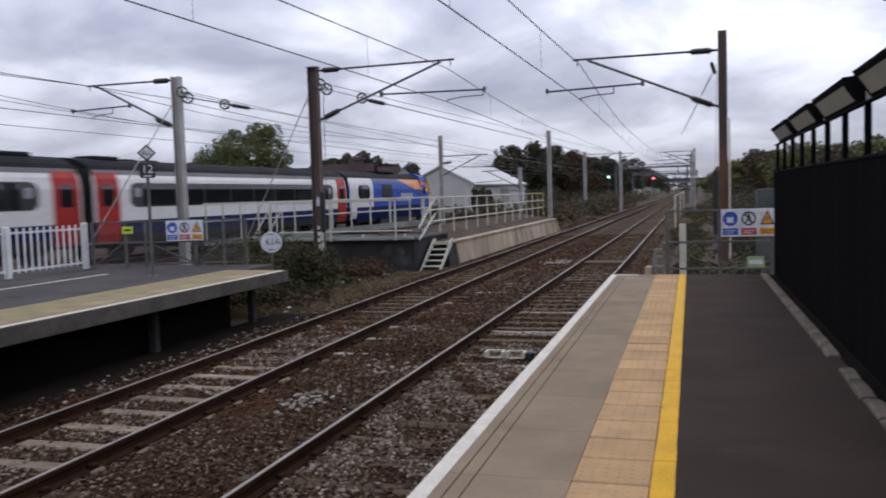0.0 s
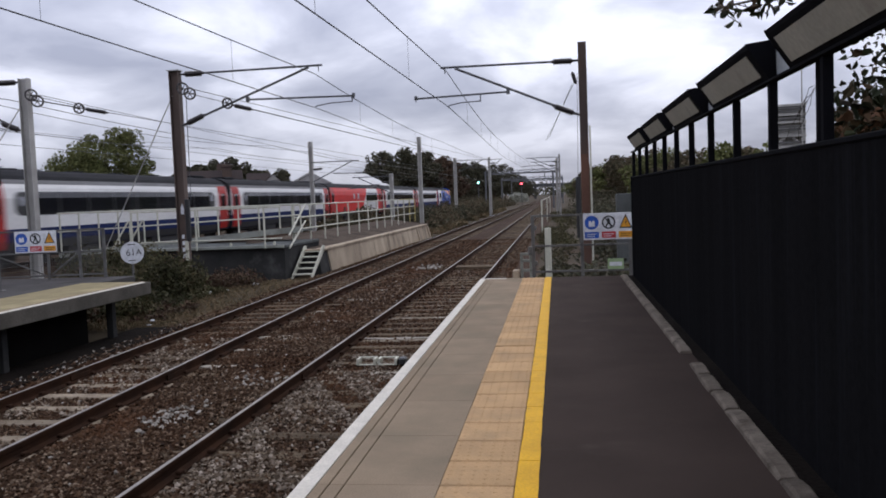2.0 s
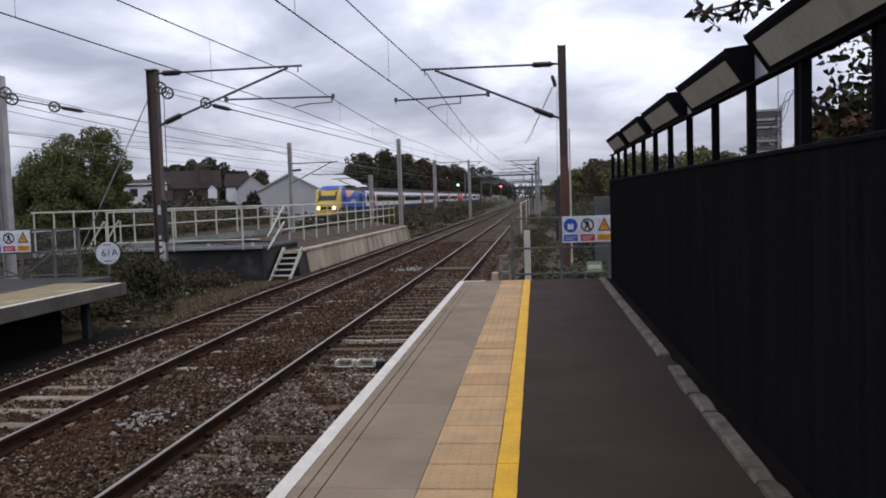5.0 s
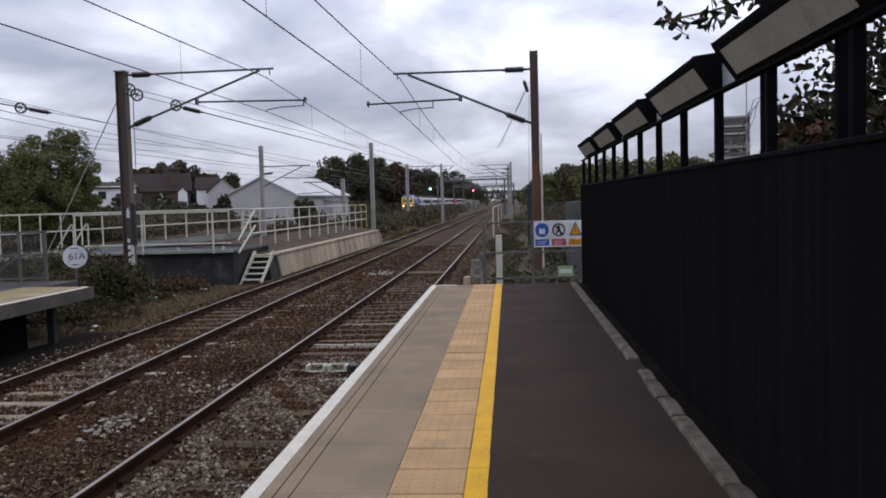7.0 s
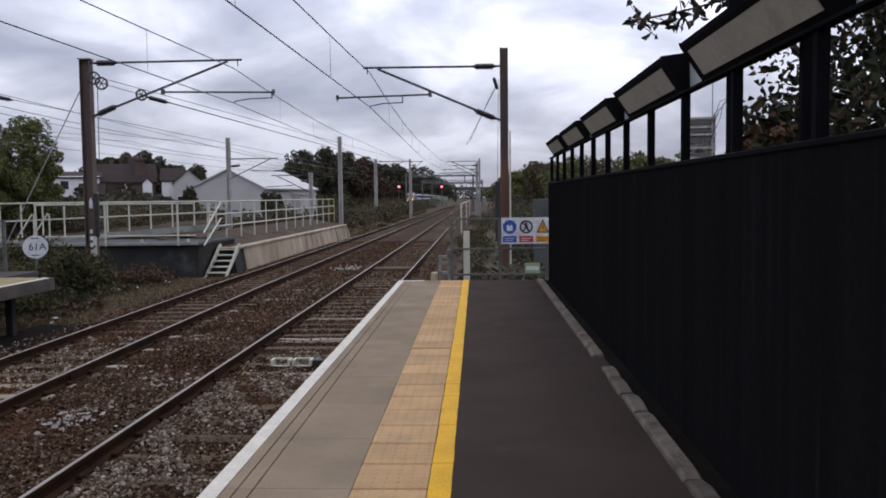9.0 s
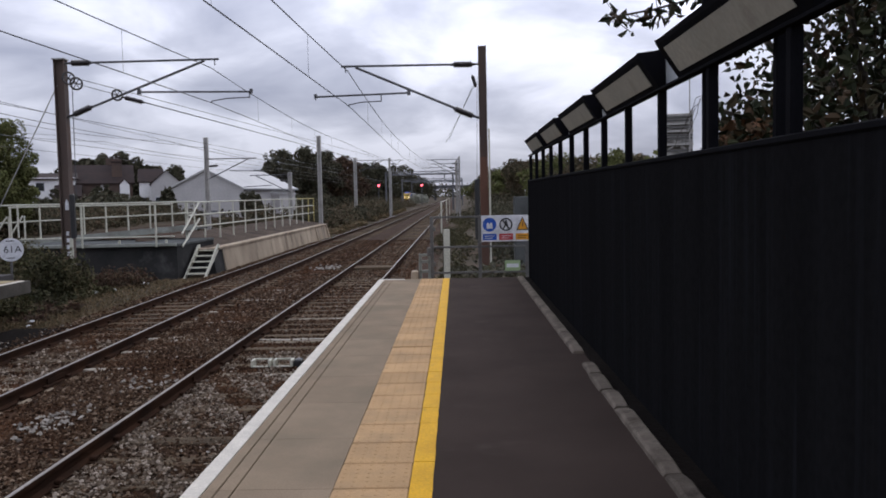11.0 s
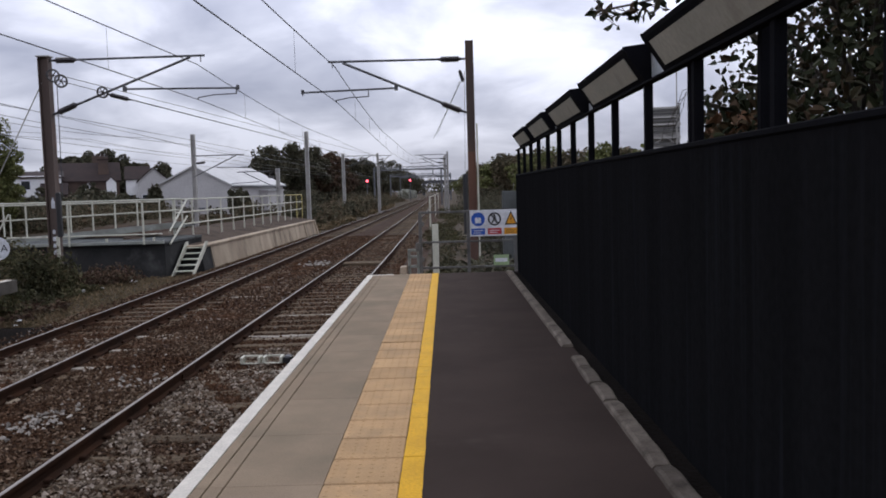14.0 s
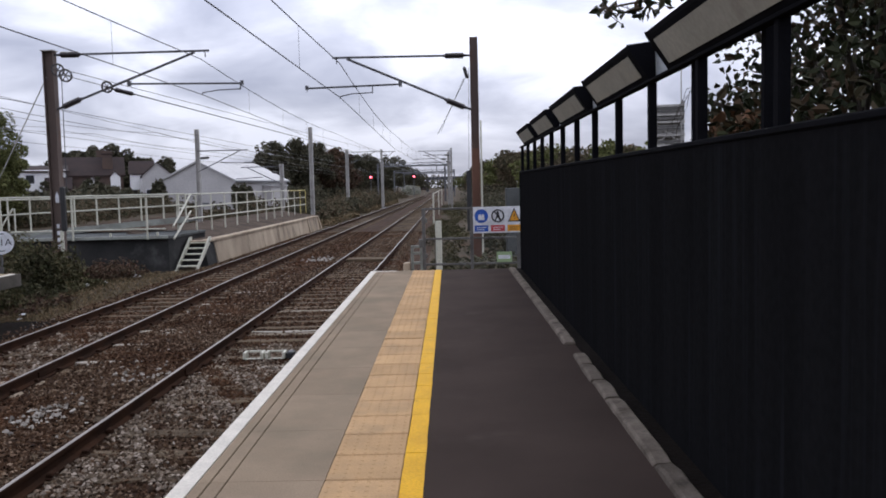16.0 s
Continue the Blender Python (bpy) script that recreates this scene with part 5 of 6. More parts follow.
# ---- the train ----
BODY = [(1.25, 0.62), (1.36, 1.0), (1.37, 1.44)]
MIDP = [(1.37, 1.44), (1.37, 2.6), (1.31, 2.98), (1.2, 3.3)]
TOPP = [(1.21, 3.28), (1.05, 3.46), (0.75, 3.63), (0.35, 3.74), (0.0, 3.77)]
T_RAIL = -0.5


def both(points):
    return points + [(-u, v) for u, v in reversed(points) if u > 0]


def side_plate(y0, y1, z0, z1, off=0.006, s=1):
    """A thin panel that follows one side of the car between two heights."""
    ring = BODY + MIDP[1:]

    def at(z):
        for (u0, v0), (u1, v1) in zip(ring, ring[1:]):
            if v0 <= z <= v1:
                return u0 + (u1 - u0) * (z - v0) / (v1 - v0)
        return ring[-1][0]
    zs = sorted({z0, z1, *[v for _, v in ring if z0 < v < z1]})
    return prism([(s * (at(z) + off), z) for z in zs] + [(s * (at(z) - 0.02), z) for z in reversed(zs)], "y", y0, y1)


def slant_plate(lean, y1, z0, z1, off, s):
    """A side panel with a leaning rear edge: lean(z) gives where it starts."""
    ring = [(u, v) for u, v in BODY + MIDP[1:]]

    def at(z):
        for (u0, v0), (u1, v1) in zip(ring, ring[1:]):
            if v0 <= z <= v1:
                return u0 + (u1 - u0) * (z - v0) / (v1 - v0)
        return ring[-1][0]
    zs = sorted({z0, z1, *[v for _, v in ring if z0 < v < z1]})
    rings = []
    for z in zs:
        o, i = s * (at(z) + off), s * (at(z) - 0.02)
        rings.append([(o, lean(z), z), (o, y1, z), (i, y1, z), (i, lean(z), z)])
    return loft(rings)


def round_plate(y0, y1, z0, z1, off, s, r=0.4):
    """A side panel whose ends are rounded off."""
    zc, h = (z0 + z1) / 2, (z1 - z0) / 2
    r = min(r, (y1 - y0) / 2)
    ease = [(u, math.sqrt(max(0.0, 1 - (1 - u) ** 2))) for u in (0.06, 0.2, 0.45, 0.75, 1.0)]
    spots = [(y0 + r * u, 0.3 + 0.7 * k) for u, k in ease] + [(y1 - r * u, 0.3 + 0.7 * k) for u, k in reversed(ease)]
    at = lambda z: 1.37 if z <= 2.6 else 1.37 - 0.06 * (z - 2.6) / 0.38
    rings = []
    for y, k in spots:
        a, b = zc - h * k, zc + h * k
        m = min(max(2.6, a + 0.01), b - 0.01)
        rings.append([(s * (at(z) + off), y, z) for z in (a, m, b)] + [(s * (at(z) - 0.02), y, z) for z in (b, m, a)])
    return loft(rings)


def sides(name, y0, y1, z0, z1, off, material, parent, label=""):
    for s in (1, -1):
        part(name, side_plate(y0, y1, z0, z1, off, s), material, parent, label)


def bogie(y, parent):
    b = part("bogie", slab(-1.1, 1.1, y - 1.7, y + 1.7, 0.45, 0.65, 0.03), M_T_UNDER, parent, "dark bogie frame")
    for dy in (-1.3, 1.3):
        for s in (-0.75, 0.75):
            part("wheel", rod((s - 0.06, y + dy, 0.46), (s + 0.06, y + dy, 0.46), 0.46, 16), M_T_UNDER, b)


def coach(label, half=11.08):
    t = thing("train_coach", -21.35, 0, T_RAIL, label, "train coach", "train vehicles")
    part("body", prism(both(MIDP), "y", -half, half), M_T_WHITE, t, "white coach body")
    part("skirt", prism(both(BODY), "y", -half, half), M_T_BLUE, t, "blue lower body")
    part("roof", prism(both(TOPP), "y", -half, half), M_T_ROOF, t, "dark grey roof")
    for s in (1, -1):
        part("window_band", round_plate(-9.15, 9.15, 1.93, 2.84, 0.004, s), M_INK, t, "black window band with rounded ends")
        # the bright reflection at the band's end is put into a pale pane colour
        for y in (-8.9, 8.5):
            part("end_window", round_plate(y, y + 0.4, 2.3, 2.66, 0.01, s, 0.2), M_T_PALE_GLASS, t, "small end window with a pale reflection in its colour")
    sides("sill", -half, half, 0.63, 0.95, 0.006, M_T_UNDER, t, "black lower sill")
    sides("cantrail_stripe", -half, half, 3.13, 3.3, 0.004, M_T_STRIPE, t, "grey stripe under the roof")
    for s in (1, -1):
        pane = mesh_of("window_pane", side_plate(-1.0, 1.0, 1.96, 2.80, 0.009, s), M_T_GLASS)
        for i in range(8):
            ob = new("window_pane", pane)
            ob.parent = t
            ob.matrix_basis = pose(0, -7.35 + i * 2.1, 0)
    for s in (-1, 1):
        y0, y1 = sorted((s * 9.75, s * 10.98))
        sides("door", y0, y1, 0.7, 3.2, 0.012, M_T_DOOR, t, "red slam door")
        sides("door_window", y0 + 0.3, y1 - 0.3, 2.0, 2.75, 0.016, M_T_GLASS, t)
        part("end_wall", slab(-1.3, 1.3, s * half, s * (half + 0.02), 0.7, 3.35), M_T_UNDER, t, "black coach end")
        part("gangway", slab(-0.75, 0.75, s * (half + 0.02), s * (half + 0.31), 0.8, 3.45), M_INK, t, "black gangway")
        bogie(s * 8.0, t)
        part("roof_vent", slab(-0.5, 0.5, s * 9.2 - 0.7, s * 9.2 + 0.7, 3.68, 3.86, 0.05), M_T_ROOF, t)
    for y0, y1 in ((-5.5, -2.5), (-2.0, 1.0), (1.6, 5.2)):
        part("equipment_box", slab(-1.15, 1.15, y0, y1, 0.25, 0.64, 0.03), M_T_UNDER, t)
    for y in (-7.6, -6.2, -3.0, 0.5, 4.2, 7.0):
        part("roof_vent", slab(-0.35, 0.35, y - 0.3, y + 0.3, 3.72, 3.80, 0.02), M_T_ROOF, t)
    return t


def red_coach():
    half = 11.08
    t = thing("train_coach", -21.35, 0, T_RAIL, "red coach with white flash and few windows", "train coach", "train vehicles")
    part("body", prism(both(MIDP), "y", -half, half), M_T_RED, t, "red coach body")
    part("skirt", prism(both(BODY), "y", -half, half), M_T_RED, t, "red lower body")
    part("roof", prism(both(TOPP), "y", -half, half), M_T_ROOF, t, "dark grey roof")
    for s in (1, -1):
        part("white_flash", slant_plate(lambda z: 0.9 + (z - 1.0) * 1.15, 8.6, 1.0, 3.28, 0.005, s), M_T_WHITE, t, "white slanting panel")
    sides("window_band", 2.9, 8.4, 1.93, 2.84, 0.01, M_T_GLASS, t, "black window band")
    sides("window_pane", 9.0, 9.7, 1.97, 2.75, 0.012, M_T_GLASS, t)
    for y in (-0.6, -2.4):
        sides("window_pane", y - 0.3, y + 0.3, 2.2, 2.75, 0.012, M_FASCIA, t, "small pale square window")
    sides("sill", -half, half, 0.63, 1.05, 0.008, M_T_UNDER, t, "black lower sill")
    sides("louvre", -6.6, -6.0, 0.9, 1.5, 0.012, M_INK, t, "dark louvre")
    for s in (-1, 1):
        y0, y1 = sorted((s * 9.75, s * 10.98))
        sides("door", y0, y1, 0.7, 3.2, 0.012, M_T_DOOR, t, "red slam door")
        sides("door_window", y0 + 0.3, y1 - 0.3, 2.0, 2.75, 0.016, M_T_GLASS, t)
        part("end_wall", slab(-1.3, 1.3, s * half, s * (half + 0.02), 0.7, 3.35), M_T_UNDER, t, "black coach end")
        part("gangway", slab(-0.75, 0.75, s * (half + 0.02), s * (half + 0.31), 0.8, 3.45), M_INK, t, "black gangway")
        bogie(s * 8.0, t)
    for y0, y1 in ((-5.5, -2.5), (1.6, 5.2)):
        part("equipment_box", slab(-1.15, 1.15, y0, y1, 0.25, 0.64, 0.03), M_T_UNDER, t)
    return t


def power_car():
    """A wedge-nosed diesel power car; the nose points to +y."""
    t = thing("power_car", -21.35, 0, T_RAIL, "blue diesel power car with orange flash and yellow nose", "locomotive", "train vehicles")
    y0, y1 = -8.65, 5.3
    part("body", prism(both(MIDP), "y", y0, y1), M_T_BRIGHT_BLUE, t, "blue body side")
    part("skirt", prism(both(BODY), "y", y0, y1), M_T_BLUE, t)
    part("roof", prism(both(TOPP), "y", y0, y1), M_T_ROOF, t, "dark roof")

    def ring(y, w, top, bot, shoulder):
        return [(w, y, bot), (w, y, shoulder), (w * 0.9, y, top - 0.2), (w * 0.55, y, top), (-w * 0.55, y, top), (-w * 0.9, y, top - 0.2), (-w, y, shoulder), (-w, y, bot)]
    part("cab", loft([ring(y1, 1.37, 3.8, 0.65, 2.9), ring(6.6, 1.36, 3.72, 0.65, 2.8), ring(7.5, 1.33, 3.3, 0.65, 2.5)]), M_T_BRIGHT_BLUE, t, "blue cab side")
    part("nose", loft([ring(7.5, 1.335, 3.31, 0.65, 2.5), ring(8.35, 1.24, 2.1, 0.65, 1.75), ring(8.75, 1.1, 1.75, 0.7, 1.4)]), M_T_YELLOW, t, "yellow nose")
    part("windscreen", loft([[(-0.95, 7.55, 3.2), (0.95, 7.55, 3.2), (0.95, 7.3, 3.3), (-0.95, 7.3, 3.3)], [(-0.98, 8.28, 2.24), (0.98, 8.28, 2.24), (0.98, 8.0, 2.2), (-0.98, 8.0, 2.2)]]), M_T_GLASS, t, "dark windscreen")
    for s in (-1, 1):
        part("nose_pillar", loft([[(s * 1.34, 7.0, 3.42), (s * 1.0, 7.0, 3.5), (s * 1.0, 7.6, 3.25), (s * 1.34, 7.6, 3.1)], [(s * 1.28, 8.2, 2.1), (s * 0.98, 8.2, 2.1), (s * 0.98, 8.38, 2.15), (s * 1.24, 8.38, 2.05)]]), M_T_YELLOW, t, "yellow cab pillar")
        part("lamp", rod((s * 0.8, 8.6, 1.45), (s * 0.8, 8.78, 1.45), 0.17, 10), G_TAIL, t, "lit tail lamp")
        bogie(s * 5.2, t)
    part("headlamp_panel", slab(-0.7, 0.7, 8.5, 8.77, 1.3, 1.6, 0.04), M_INK, t)
    part("buffer_beam", slab(-1.1, 1.1, 8.2, 8.7, 0.4, 0.72, 0.04), M_T_UNDER, t)
    for s in (1, -1):
        part("orange_flash", slant_plate(lambda z: 0.4 + (3.28 - z) * 5.2, y1, 2.55, 3.28, 0.008, s), M_T_ORANGE, t, "orange flash")
    part("orange_panel", loft([[(s, 5.3, z) for s, z in ((1.378, 2.6), (1.378, 3.2), (1.3, 3.2), (1.3, 2.6))], [(s, 7.3, z) for s, z in ((1.372, 2.35), (1.30, 3.0), (1.2, 3.0), (1.3, 2.35))]]), M_T_ORANGE, t)
    sides("white_panel", y0 + 0.1, -4.6, 1.44, 3.28, 0.006, M_T_WHITE, t, "white body panel")
    for s in (1, -1):
        part("guard_window", round_plate(-7.2, -5.2, 1.95, 2.84, 0.012, s), M_T_GLASS, t, "dark rounded window")
    sides("door", y0 + 0.3, y0 + 1.15, 0.75, 3.1, 0.012, M_T_WHITE, t, "white guard door")
    part("end_wall", slab(-1.3, 1.3, y0 - 0.02, y0, 0.7, 3.35), M_T_UNDER, t, "black end panel")
    part("gangway", slab(-0.75, 0.75, y0 - 0.3, y0 - 0.02, 0.8, 3.45), M_INK, t, "black gangway")
    sides("cantrail_stripe", y0, y1, 3.13, 3.3, 0.004, M_T_STRIPE, t)
    sides("grille", -3.0, -1.0, 1.9, 2.9, 0.01, M_T_UNDER, t, "dark grille")
    sides("lettering_bar", 0.8, 3.4, 1.95, 2.3, 0.01, M_FASCIA, t, "pale unreadable lettering")
    sides("cab_window", 6.0, 6.5, 2.2, 2.8, 0.012, M_T_GLASS, t)
    part("fuel_tank", slab(-1.2, 1.2, -3.0, 3.0, 0.2, 0.66, 0.05), M_T_UNDER, t)
    part("roof_fan", slab(-0.8, 0.8, -2.0, 1.0, 3.7, 3.86, 0.04), M_T_ROOF, t)
    return t


# ---- distant buildings ----
def windows_on(parent, spots, y, w, h):
    for x, z in spots:
        wd = part("window", slab(x - w / 2, x + w / 2, y - 0.05, y, z, z + h), M_WINDOW, parent)
        part("window_frame", slab(x - w / 2 - 0.08, x + w / 2 + 0.08, y - 0.03, y + 0.02, z - 0.08, z + h + 0.08), M_BOARD, wd)


def house(x, y, rz, w, d, eave, ridge, wall, roof, label, chimney=True, base=0.0, gable_front=False):
    t = thing("house", x, y, base, label, "house", "trackside houses", rz=rz)
    part("wall", slab(-w / 2, w / 2, 0, d, -2, eave), wall, t)
    o = min(0.35, w * 0.06)
    if gable_front:
        part("gable", prism([(-w / 2, eave), (w / 2, eave), (0, ridge)], "y", 0.02, d - 0.02), wall, t)
        for s in (-1, 1):
            part("roof", prism([(0, ridge + 0.15), (s * (w / 2 + o), eave - 0.1), (s * (w / 2 + o), eave - 0.28), (0, ridge)], "y", -o, d + o), roof, t)
    else:
        part("gable", prism([(0, eave), (d, eave), (d / 2, ridge)], "x", -w / 2 + 0.02, w / 2 - 0.02), wall, t)
        for s in (-1, 1):
            part("roof", prism([(d / 2, ridge + 0.15), (d / 2 + s * (d / 2 + o), eave - 0.1), (d / 2 + s * (d / 2 + o), eave - 0.28), (d / 2, ridge)], "x", -w / 2 - o, w / 2 + o), roof, t)
    n = max(2, int(w / 2.4))
    spots = [(-w / 2 + w * (i + 0.5) / n, z) for i in range(n) for z in (0.9, 3.4) if z + 1.3 < eave]
    windows_on(t, spots, 0.0, min(1.1, w * 0.3), 1.2)
    if chimney:
        c = part("chimney", slab(w * 0.2, w * 0.2 + 1.0, d / 2 - 0.4, d / 2 + 0.4, ridge - 0.6, ridge + 1.3), M_BRICK_WALL, t)
        for k in range(2):
            part("chimney_pot", rod((w * 0.2 + 0.3 + k * 0.4, d / 2, ridge + 1.3), (w * 0.2 + 0.3 + k * 0.4, d / 2, ridge + 1.6), 0.13, 8), M_BRICK, c)
    return t


def build_buildings():
    house(-60.6, 124, 26, 6.6, 7, 5.3, 6.0, M_RENDER, M_BRICK, "tall white rendered house beside trees", chimney=False)
    house(-55.2, 128, 23, 9.6, 8, 4.6, 7.3, M_BRICK_WALL, M_BRICK, "brown brick house with broad dark tiled roof and chimneys")
    t = thing("chimney_stack", -53.4, 130.5, 0, "broad dark brick chimney stack above the tiled roof", "chimney", rz=23)
    part("stack", slab(-0.75, 0.75, -0.5, 0.5, 4.0, 8.3, 0.03), M_BRICK_WALL, t)
    part("stack_band", slab(-0.85, 0.85, -0.6, 0.6, 7.7, 7.9, 0.02), M_BRICK, t)
    for k in range(3):
        part("chimney_pot", rod((-0.5 + k * 0.5, 0, 8.3), (-0.5 + k * 0.5, 0, 8.65), 0.15, 8), M_BRICK, t)
    house(-57.6, 122.5, 22, 3.4, 5, 2.6, 4.1, M_BRICK_WALL, M_BRICK, "low brick side wing with reddish tiled roof", chimney=False)
    house(-52.3, 122, 20, 2.2, 3, 2.3, 4.1, M_RENDER, M_BRICK, "small white gabled porch front", chimney=False, gable_front=True)
    house(-49.3, 123, 20, 1.3, 2, 4.3, 4.8, M_RENDER, M_BRICK, "narrow white gabled bay", chimney=False, gable_front=True)
    house(-58.2, 136, 24, 4.0, 6, 5.0, 7.6, M_BRICK_WALL, M_BRICK, "dark tiled house behind the others")
    house(-47.2, 128, 19, 3.4, 6, 4.7, 6.5, M_RENDER, M_BRICK, "white house with dark tiled roof", chimney=False)
    house(-43.7, 125, 19, 4.4, 9, 4.2, 6.1, M_SHED, M_BRICK, "pale gabled house beside the warehouse", chimney=False, gable_front=True)
    t = thing("warehouse", -31.7, 104.5, 0, "long grey warehouse with pale sheet roof", "warehouse", rz=-11)
    w, L = 10.4, 17.0
    part("wall", slab(-w / 2, w / 2, 0, L, -2, 2.9), M_SHED, t, "grey sheet wall")
    part("gable", prism([(-w / 2, 2.9), (w / 2, 2.9), (0.3, 5.35)], "y", 0.01, L - 0.01), M_SHED, t)
    for s in (-1, 1):
        part("roof", prism([(0.3, 5.5), (s * (w / 2 + 0.3), 2.95), (s * (w / 2 + 0.3), 2.75), (0.3, 5.3)], "y", -0.3, L + 0.3), M_SHED_ROOF, t, "pale sheet roof")
    part("gutter", slab(w / 2 + 0.28, w / 2 + 0.42, -0.3, L + 0.3, 2.66, 2.8), M_FAR_STEEL, t)
    part("door", slab(-1.6, 1.6, -0.06, 0, 0.0, 0.2), M_FAR_STEEL, t)
    t = thing("low_shed", -25.6, 112, 0, "low pale shed beside the warehouse", "shed", rz=-8)
    part("wall", slab(-1.8, 1.8, 0, 6, -1.5, 2.1), M_SHED, t)
    part("roof", slab(-2.0, 2.0, -0.2, 6.2, 2.1, 2.3), M_SHED_ROOF, t)
    t = thing("road_bridge", 0, 470, 0, "dark steel road bridge crossing the railway far off", "bridge")
    part("deck", slab(-60, 60, 0, 8, 5.6, 7.2), M_BRIDGE, t)
    for x in (-26, -12, 2.5):
        part("pier", slab(x - 0.7, x + 0.7, 1, 7, -1.2, 5.6), M_BRIDGE, t)
    for x0, x1 in ((-70, -30), (8, 70)):
        part("embankment", prism([(x0, -1), (x1, -1), (x1 - 6, 6.5), (x0 + 6, 6.5)], "y", -2, 12), M_EARTH, t)
    t = thing("lattice_sign_tower", 15.2, 57.5, 0, "grey lattice tower with stacked slatted platforms", "tower", rz=-14)
    for x in (-0.95, 0.95):
        for y in (0, 1.6):
            part("leg", slab(x - 0.06, x + 0.06, y - 0.06, y + 0.06, -1.0, 6.95), M_MAST, t)
    for z in (2.6, 3.9, 4.6, 5.5, 6.0, 6.6):
        part("platform", slab(-1.05, 1.05, -0.1, 1.7, z, z + 0.14), M_MAST, t)
    for z in (2.9, 3.15, 4.15, 5.0, 5.2, 5.75, 6.2, 6.4):
        part("slat", slab(-1.0, 1.0, -0.12, -0.08, z, z + 0.15), M_GALV, t)
    for s in (-1, 1):
        part("brace", rod((-0.95 * s, 0, 4.0), (0.95 * s, 0, 5.5), 0.06, 5), M_MAST, t)
        part("brace", rod((-0.95 * s, 1.6, 2.6), (0.95 * s, 1.6, 4.0), 0.05, 5), M_MAST, t)
    part("back_sheet", slab(-0.95, 0.95, 1.62, 1.66, 2.6, 6.6), M_MAST, t, "pale sheeting")
    part("pole", rod((0.8, -0.3, 0), (0.8, -0.3, 9.6), 0.045, 6), M_MAST, t)
    t = thing("pale_van", 9.3, 100, -0.6, "pale van parked beyond the fence on the bank", "van")
    part("body", slab(-1.0, 1.0, -2.2, 1.2, 0.5 + 1.6, 2.3 + 1.6, 0.15), M_T_WHITE, t)
    part("cab", slab(-0.95, 0.95, 1.2, 2.3, 0.5 + 1.6, 1.6 + 1.6, 0.2), M_T_WHITE, t)
    part("windscreen", slab(-0.8, 0.8, -2.24, -2.2, 1.4 + 1.6, 2.1 + 1.6), M_WINDOW, t)
    for x in (-0.9, 0.9):
        for y in (-1.6, 1.6):
            part("wheel", rod((x - 0.1, y, 0.35 + 1.6), (x + 0.1, y, 0.35 + 1.6), 0.35, 12), M_T_UNDER, t)
    part("stand", slab(-1.2, 1.2, -2.6, 2.6, -0.5, 1.6), M_FAR_CONC, t)


build_buildings()


# ---- trees and scrub ----
def tree(x, y, base, h, spread, material, seed, label, leaf=0.32, count=2600, clumps=26, trunk=0.18, group="trackside trees"):
    """A tapered trunk with limbs and an uneven crown of many leaves in clumps."""
    rng = np.random.default_rng(seed)
    t = thing("tree", x, y, base, label, "tree", group)
    bm = rod((0, 0, -0.5), (0, 0, h * 0.45), trunk, 8, trunk * 0.7)
    centres, radii = [], []
    for i in range(clumps):
        a, q = rng.uniform(0, 6.283), rng.random()
        z = h * (0.28 + 0.62 * rng.random())
        k = spread * math.sqrt(max(0.05, 1 - ((z / h - 0.5) / 0.52) ** 2)) * (0.25 + 0.72 * q ** 0.5)
        c = (math.cos(a) * k, math.sin(a) * k, z)
        centres.append(c)
        radii.append(spread * rng.uniform(0.16, 0.34))
        if i < 12:
            rod((0, 0, h * rng.uniform(0.2, 0.44)), c, trunk * 0.35, 5, trunk * 0.08, bm)
    rod((0, 0, h * 0.44), (0, 0, h * 0.85), trunk * 0.7, 6, trunk * 0.1, bm)
    part("trunk", bm, M_BARK, t, "brown trunk and limbs")
    pts = np.concatenate([blob_points(rng, max(4, count // clumps), c, (r, r, r * 0.8), 0.35) for c, r in zip(centres, radii)])
    v, f = leaves(rng, pts, leaf, 0.75)
    ob = new("crown", raw_mesh("crown", v, f, material))
    ob.parent = t
    return t


def scrub(name, boxes, per, leaf, material, seed, label, category="bushes", kind="stuff"):
    """Low bushes: leaf clumps over rough ground inside boxes of x0, x1, y0, y1, base, height."""
    rng = np.random.default_rng(seed)
    pts = []
    for x0, x1, y0, y1, zb, h in boxes:
        n = max(3, int(per))
        for i in range(n):
            c = np.array([rng.uniform(x0, x1), rng.uniform(y0, y1), zb])
            hh = h * rng.uniform(0.35, 1.0)
            w = min(max(0.3, (x1 - x0) * 0.3), hh * 0.9)
            k = blob_points(rng, 130, (c[0], c[1], zb + hh * 0.45), (w, w, hh * 0.55), 0.3)
            pts.append(k[k[:, 2] > zb - 0.1])
    v, f = leaves(rng, np.concatenate(pts), leaf, 0.7)
    return tagged(new(name, raw_mesh(name, v, f, material)), label, category, kind=kind)


